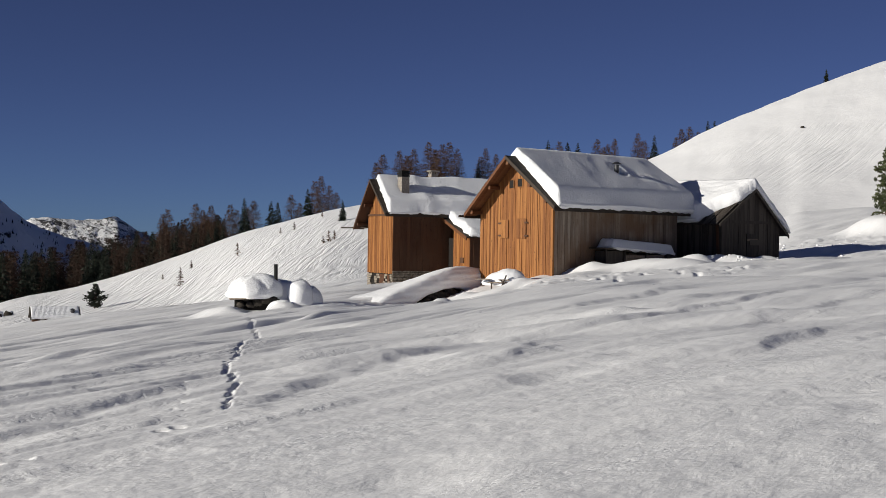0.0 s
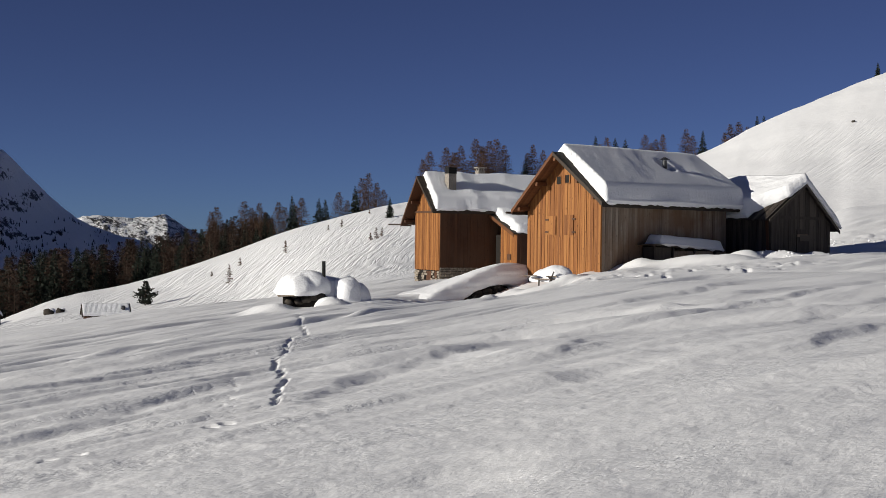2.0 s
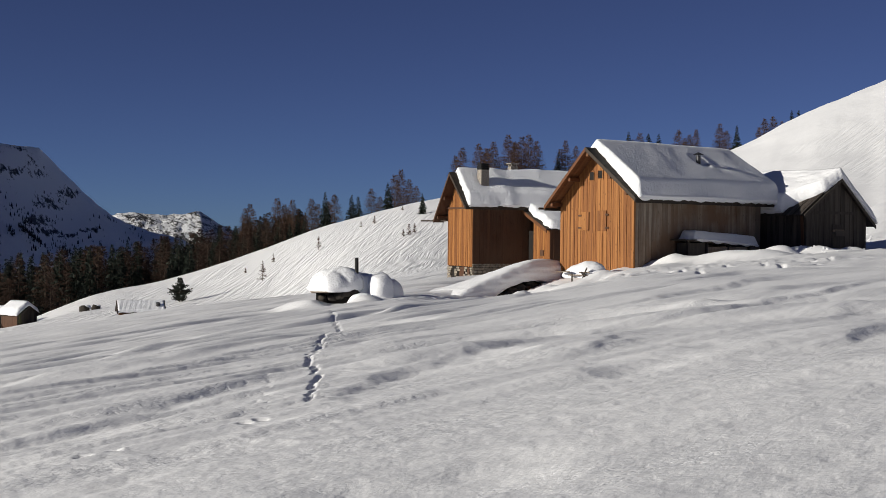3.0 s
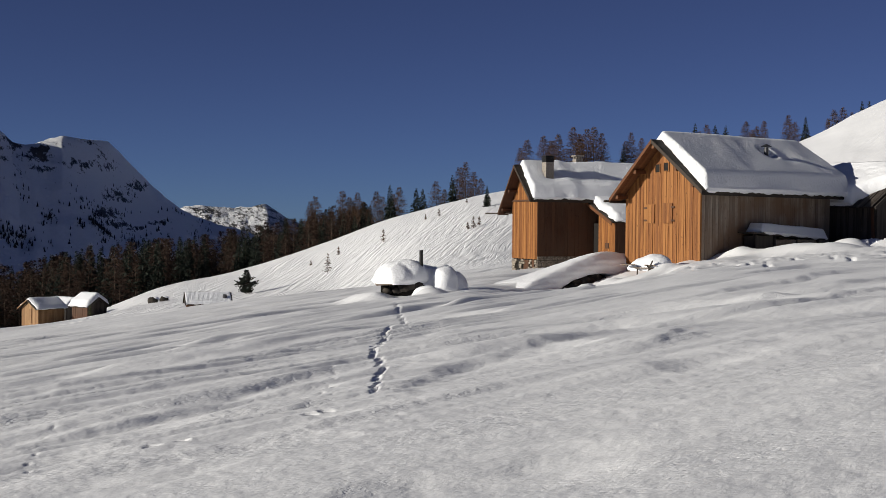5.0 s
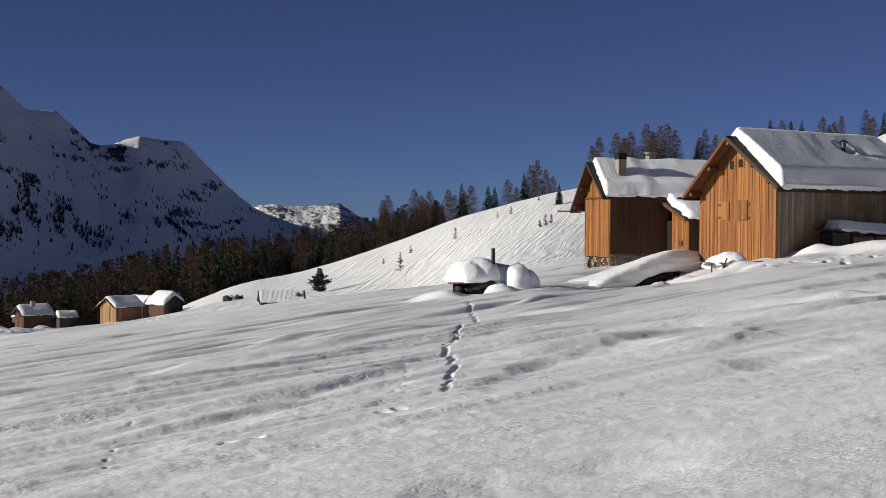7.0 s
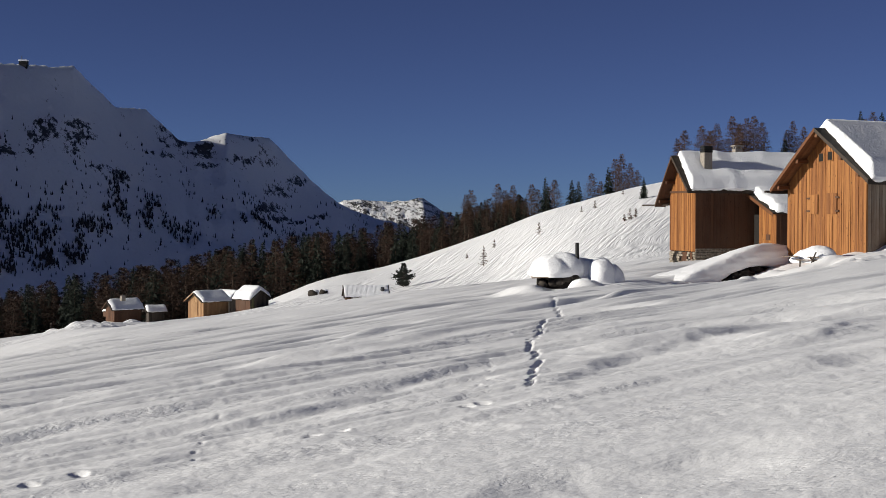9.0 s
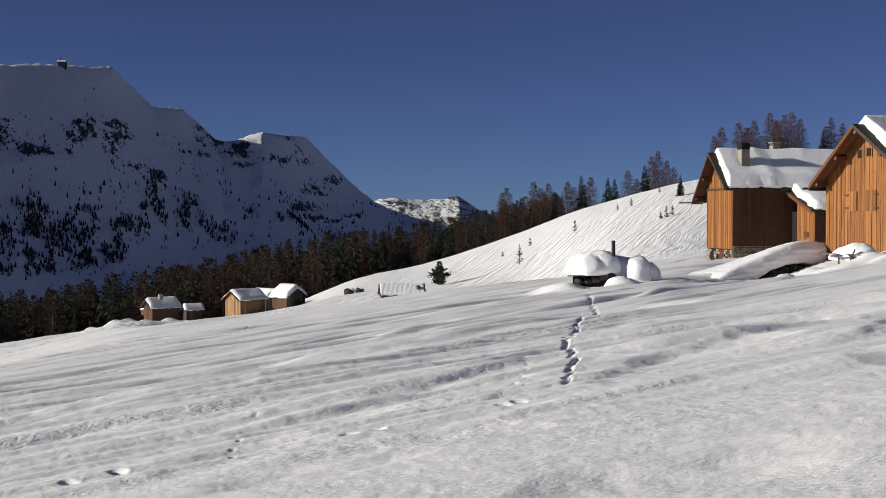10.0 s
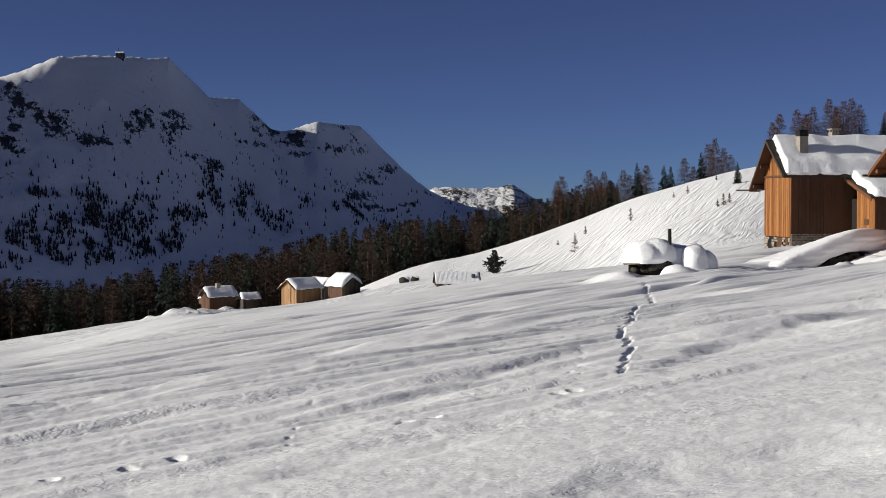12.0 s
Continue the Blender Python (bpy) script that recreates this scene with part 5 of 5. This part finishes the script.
def joined_trees(name, places, label, material_pair):
    """Many far trees in one object: places are (x, y, z, height, bare, kind)."""
    for which, suffix in ((0, "trunks"), (1, "crowns")):
        cos, loops, starts, mats, base, ls = [], [], [], [], 0, 0
        for x, y, z, h, bare, i in places:
            T = kind_of(bare, i)
            V, F = (T[0], T[1]) if which == 0 else (T[2], T[3])
            a = x * 5.1
            P = np.array([tuple(v) for v in V]) * (h / 12.0)
            c, s = math.cos(a), math.sin(a)
            P = np.stack([P[:, 0] * c - P[:, 1] * s + x, P[:, 0] * s + P[:, 1] * c + y, P[:, 2] + z], 1)
            n = len(F[0])
            fl = np.array(F) + base
            cos.append(P)
            loops.append(fl.ravel())
            starts.append(np.arange(len(F)) * n + ls)
            mats.append(np.full(len(F), 1 if bare else 0))
            base += len(P)
            ls += fl.size
        me = bpy.data.meshes.new(name)
        co = np.vstack(cos)
        me.vertices.add(len(co))
        me.vertices.foreach_set("co", co.ravel())
        lp = np.concatenate(loops).astype(np.int32)
        me.loops.add(len(lp))
        me.loops.foreach_set("vertex_index", lp)
        st = np.concatenate(starts).astype(np.int32)
        me.polygons.add(len(st))
        me.polygons.foreach_set("loop_start", st)
        if which == 0:
            me.materials.append(M_BARK)
        else:
            me.materials.append(material_pair[0])
            me.materials.append(material_pair[1])
            me.polygons.foreach_set("material_index", np.concatenate(mats).astype(np.int32))
        me.update(calc_edges=True)
        tagged(new(name + "_" + suffix, me), label, "forest", kind="stuff")


# tops of the woods: bearing and rise in degrees
TOPS = [(-40, -3.2), (-35.5, -3.3), (-33.2, -3.4), (-30.9, -3.05), (-28.5, -2.7), (-26.1, -2.35), (-23.7, -1.9), (-21.2, -1.25), (-19.2, -1.0), (-16.7, -0.75), (-14.2, -0.25), (-12.5, 0.2), (-11, 0.6), (-9, 0.9)]


def woods():
    rnd = random.Random(11)
    places = []
    for n in range(760):
        az = rnd.uniform(-40, -9.5)
        d = rnd.uniform(280, 420) if az > -20 else rnd.uniform(255, 400)
        x, y = math.sin(radians(az)) * d, math.cos(radians(az)) * d
        g = gz(x, y)
        top = EYE + d * math.tan(radians(float(np.interp(az, [a for a, _ in TOPS], [e for _, e in TOPS]))))
        h = min(max(top - g, 5), 21) * rnd.uniform(0.66, 1.08)
        places.append((x, y, g, h, int(rnd.random() < 0.5), 4 + rnd.randrange(4)))
    joined_trees("forest", places, "dense wood of brown larches and dark spruces", (M_SPRUCE, M_LARCH_SHADE))


# single trees on the skyline: bearing, rise of the top, distance
LARCHES = [(-11.9, 1.05, 322), (-10.75, 1.32, 330), (-10.05, 1.25, 335), (-9.3, 1.3, 340), (-8.25, 1.5, 335), (-6.62, 1.78, 330), (-5.35, 2.62, 330), (-5.0, 2.2, 338), (-2.72, 3.62, 335), (-1.95, 3.8, 340),
           (-1.3, 3.88, 345), (-0.64, 4.18, 340), (-0.1, 4.1, 350), (0.2, 4.2, 345), (1.85, 3.95, 350), (2.3, 3.7, 355), (5.05, 4.28, 360), (6.65, 4.4, 365), (7.4, 4.42, 365), (8.4, 4.65, 370), (10.3, 4.85, 380), (10.65, 4.95, 380)]
SPRUCES = [(-8.65, 1.6, 325), (-7.5, 1.5, 330), (-7.2, 1.45, 334), (-5.9, 2.05, 325), (1.5, 3.4, 350), (4.55, 4.35, 360), (5.4, 4.26, 362), (5.8, 4.23, 362), (9.1, 4.58, 370), (11.4, 5.2, 375), (11.7, 5.2, 375)]


def polar(az, d):
    return math.sin(radians(az)) * d, math.cos(radians(az)) * d


def skyline_trees():
    for n, (az, el, d) in enumerate(LARCHES + SPRUCES):
        bare = int(n < len(LARCHES))
        x, y = polar(az, d)
        g = gz(x, y)
        h = EYE + d * math.tan(radians(el)) - g
        tree("larch_tree" if bare else "spruce_tree", x, y, g, max(h, 5), bare, n % 4, "bare brown winter larch behind the snowy hill" if bare else "dark green spruce behind the snowy hill", "trees along the hill crest")
    for n, (az, el, d) in enumerate(LARCHES):
        az, el, d = az + (0.33 if n % 2 else -0.28), el - 0.22 - 0.07 * (n % 3), d + 14
        x, y = polar(az, d)
        g = gz(x, y)
        tree("larch_tree", x, y, g, max(EYE + d * math.tan(radians(el)) - g, 5), 1, (n + 2) % 4, "bare brown winter larch behind the snowy hill", "trees along the hill crest")
    for az, el, d in ((-4.4, 1.62, 222), (16.25, 7.35, 338)):
        x, y = polar(az, d)
        g = gz(x, y)
        tree("spruce_tree", x, y, g - 0.1, EYE + d * math.tan(radians(el)) - g, 0, 1, "small dark spruce standing alone on a snow crest", "trees along the hill crest")


# groves on the far flank: bearing and rise of the middle, half width and half height in degrees, density
GROVES = [(-31.2, -0.3, 2.0, 0.9, 0.55), (-32.8, -1.0, 2.4, 0.6, 0.9), (-34.6, -1.5, 2.0, 0.6, 1.0), (-27.1, 1.15, 0.4, 0.45, 0.9), (-26.6, -0.1, 0.9, 0.8, 0.85), (-25.2, -0.7, 1.2, 0.6, 0.6), (-22.4, 0.0, 1.2, 0.5, 0.3),
          (-21.0, -0.3, 0.4, 0.6, 0.6), (-33.9, 0.35, 1.0, 0.22, 0.4), (-30.7, 0.9, 1.6, 0.3, 0.16), (-28.6, -0.9, 1.6, 0.6, 0.5), (-19.6, -0.9, 1.4, 0.4, 0.25), (-24.0, 0.9, 0.5, 0.3, 0.2), (-34.0, -2.1, 3.5, 0.5, 0.9), (-30.0, -1.7, 2.2, 0.5, 0.7)]


def mountain_trees():
    """Scattered far conifers on the lower flank of the range: a few ragged tiers each."""
    rng = np.random.RandomState(5)
    N = 30000
    az, k = rng.uniform(-38, -15, N), rng.rand(N) ** 0.8
    d = look_up(RANGE_AT, az) - 540 + 440 * k
    X, Y = np.sin(np.radians(az)) * d, np.cos(np.radians(az)) * d
    G = ground_height(X, Y)
    el = np.degrees(np.arctan2(G - EYE, d))
    dens = 0.02
    for a, e, w, h, p in GROVES:
        dens = dens + p * np.exp(-(((az - a) / w) ** 2 + ((el - e) / h) ** 2) ** 1.5)
    dens = dens * np.clip(0.25 + 3.2 * vfbm(az * 2.2 + 2, d * 0.02, 3, 0.6), 0.05, 1.2)
    keep = rng.rand(N) < dens * 2.2
    # a cleared strip slants down through the trees
    keep &= ~((np.abs(el + 1.75 + 0.42 * (az + 36)) < 0.17) & (az < -32.5))
    rnd = random.Random(5)
    V, F = [], []
    for x, y, g in zip(X[keep].tolist(), Y[keep].tolist(), G[keep].tolist()):
        h = 3 + 6.5 * rnd.random() ** 1.5
        w = h * rnd.uniform(0.16, 0.28)
        a = rnd.uniform(0, 3)
        for f0, f1, ww in ((0.04, 0.50, 1.0), (0.26, 0.72, 0.8), (0.48, 0.88, 0.55), (0.68, 1.0, 0.33)):
            j = len(V)
            ww *= rnd.uniform(0.75, 1.25)
            ox, oy = rnd.gauss(0, 0.12) * w, rnd.gauss(0, 0.12) * w
            V.extend([Vector((x + ox + math.cos(a + q * 1.257) * w * ww * rnd.uniform(0.6, 1.2), y + oy + math.sin(a + q * 1.257) * w * ww * rnd.uniform(0.6, 1.2), g + h * (f0 + rnd.uniform(-0.05, 0.05)))) for q in range(5)] + [Vector((x, y, g + h * f1))])
            F.extend([(j + q, j + (q + 1) % 5, j + 5) for q in range(5)])
    tagged(mesh_object("mountain_trees", V, F, M_FAR), "sparse dark conifers on the far mountain flank", "forest", kind="stuff")


# ======== small growth, boulders ========
def pine(name, az, d, z, height, seed, label, lean=0.0, spread=0.30, material=None, full=1):
    """A stone pine: crooked trunk, limbs turned up, needle tufts in clumps."""
    rnd = random.Random(seed)
    x, y = polar(az, d)
    t = thing(name, Matrix.Translation((x, y, z)), label, "tree")
    bm = bmesh.new()
    tube(bm, (0, 0, -0.4), (lean * height * 0.5, 0, height * 0.55), height * 0.022, height * 0.016, 8)
    tube(bm, (lean * height * 0.5, 0, height * 0.55), (lean * height, 0, height * 0.96), height * 0.016, height * 0.006, 8)
    V, F = [], []

    def tuft(c, r):
        for q in range(26):
            v = Vector((rnd.gauss(0, 1), rnd.gauss(0, 1), rnd.gauss(0.5, 0.9))).normalized()
            s = v.cross(Vector((rnd.random(), rnd.random(), rnd.random() + 0.1))).normalized() * r * 0.20
            b = c + v * r * 0.15
            i = len(V)
            V.extend([b - s, b + s, c + v * r * rnd.uniform(0.7, 1.15)])
            F.append((i, i + 1, i + 2))

    zf = 0.05
    while zf < 0.97:
        reach = height * spread * (1 - zf) ** 0.55 * (0.75 + 0.25 * math.sin(zf * 9 + seed))
        for k in range(rnd.randint(4, 6) * full):
            a = rnd.uniform(0, 6.283)
            rr = reach * rnd.uniform(0.5, 1.1)
            p = Vector((lean * height * zf, 0, height * zf))
            q = p + Vector((math.cos(a) * rr, math.sin(a) * rr, rr * rnd.uniform(0.0, 0.45)))
            tube(bm, p, q, height * 0.007, height * 0.003, 4)
            n = max(2, int(rr / (height * 0.032)))
            for i in range(n):
                f = 0.25 + 0.75 * (i + 1) / n
                tuft(p.lerp(q, f) + Vector((rnd.gauss(0, 1), rnd.gauss(0, 1), rnd.gauss(0, 1))) * height * 0.015, height * 0.038 * rnd.uniform(0.75, 1.25))
        zf += 0.055
    part("trunk", bm, M_BARK, t)
    mesh_object("crown", V, F, material or M_PINE, t)
    return t


def sapling(x, y, z, height, seed):
    """A bare young larch: a thin stem, tiers of thin boughs, a few twigs."""
    rnd = random.Random(seed + 70)
    t = thing("larch_sapling", Matrix.Translation((x, y, z)), "bare young larch on the snowy hillside", "tree", "saplings on the hillside")
    bm = bmesh.new()
    tube(bm, (0, 0, -0.2), (0, 0, height), 0.05, 0.015, 6)
    part("trunk", bm, M_BARK, t)
    bm = bmesh.new()
    for i in range(int(34 + 20 * height)):
        f = 0.08 + 0.88 * rnd.random()
        a, r = rnd.uniform(0, 6.283), height * 0.30 * (1 - f) ** 0.8 * rnd.uniform(0.6, 1.1) + 0.05
        p = Vector((0, 0, f * height))
        q = p + Vector((math.cos(a) * r, math.sin(a) * r, r * rnd.uniform(-0.15, 0.35)))
        tube(bm, p, q, 0.034, 0.018, 3)
        for k in range(3):
            c = p.lerp(q, rnd.uniform(0.3, 0.95))
            tube(bm, c, c + Vector((rnd.uniform(-1, 1), rnd.uniform(-1, 1), rnd.uniform(-0.3, 0.8))) * 0.28 * r, 0.012, 0.008, 3)
    part("crown", bm, M_LARCH, t)


def on_slope(az, d):
    x, y = polar(az, d)
    return gz(x, y)


def hillside_growth():
    pine("pine_tree", -14.9, 189.7, on_slope(-14.9, 189.7) - 0.1, 3.6, 4, "small dark pine on the snowy hillside", 0.04, 0.62, M_SPRUCE, 2)
    pine("pine_tree", 18.75, 108.0, EYE + 108.0 * math.tan(radians(1.29)) - 0.3, 5.6, 8, "stone pine with rounded green tufts on the snow slope")
    pine("pine_shrub", -21.45, 192.0, EYE + 192 * math.tan(radians(-4.15)), 1.5, 12, "small dark pine shrub beside a hut")
    n = 0
    for az, d, h in ((-11.36, 193.6, 3.1), (-8.95, 207.4, 2.2), (-6.51, 221.6, 1.5), (-12.1, 212.7, 0.9), (-10.9, 214.0, 1.5), (-7.1, 222.0, 1.0), (-5.3, 236.0, 1.0), (-5.0, 191.1, 1.8), (-4.75, 192.5, 1.5), (-5.25, 190.5, 1.2)):
        x, y = polar(az, d)
        sapling(x, y, gz(x, y) - 0.05, h, n)
        n += 1


def boulders():
    for az, d, r, seed in ((-18.85, 200.0, 0.85, 3.0), (-18.4, 202.0, 0.7, 9.0), (15.31, 271.0, 0.4, 5.0)):
        x, y = polar(az, d)
        b = thing("boulder", pose(x, y, gz(x, y)), "brown boulder with a snow cap on the hillside", "boulder", "boulders on the hillside")
        bm = bmesh.new()
        rock_mesh(bm, (0, 0, 0.3 * r), r, seed)
        part("rock", bm, M_ROCK, b, smooth=True)
        dome("snow_cap", 0.25 * r, 0.3 * r, 0.72 * r, 0.8 * r, 0.7 * r, 0.35 * r, M_SNOW, b, seed, 2.2, 0.08)
    for az, d, h in ((15.95, 199.0, 0.9), (-29.9, 172.0, 1.6)):
        x, y = polar(az, d)
        p = thing("marker_post", pose(x, y, gz(x, y)), "thin dark marker post standing in the snow", "post", "marker posts")
        bm = bmesh.new()
        tube(bm, (0, 0, -0.4), (0.05, 0, h), 0.06, 0.05, 8)
        part("shaft", bm, M_DARK, p)
        bm = bmesh.new()
        box(bm, -0.02, -0.07, h - 0.12, 0.12, 0.07, h + 0.02, 0.01)
        part("head", bm, M_DARK, p)


def snow_chunks():
    """Clods thrown up beside the shed and along the brow."""
    rnd = random.Random(17)
    V, F = [], []
    for n in range(170):
        if n < 130:
            az, d, r = rnd.uniform(13.9, 19.6), rnd.choice((rnd.gauss(81, 1.6), rnd.gauss(95, 4))), 0.03 + 0.06 * rnd.random() ** 2.5
        else:
            az, d, r = rnd.uniform(11.6, 14.0), rnd.gauss(76.0, 0.7), 0.02 + 0.05 * rnd.random() ** 2
        x, y = polar(az, d)
        g = gz(x, y)
        bm = bmesh.new()
        rock_mesh(bm, (x, y, g + r * 0.3), r, n * 1.7, 0.8)
        k = len(V)
        bm.verts.ensure_lookup_table()
        V.extend([tuple(v.co) for v in bm.verts])
        F.extend([tuple(k + v.index for v in f.verts) for f in bm.faces])
        bm.free()
    tagged(mesh_object("snow_clods", V, F, M_SNOW), "scattered clods of broken snow", "snow", kind="stuff")


# ======== assembly ========
build_ground()
finish_barn(barn())
finish_cottage(cottage())
finish_shed(shed())
stone_cellar()
snow_drift()
buried_bench()
log_store()
huts()
summit_hut()
woods()
skyline_trees()
mountain_trees()
hillside_growth()
boulders()
snow_chunks()
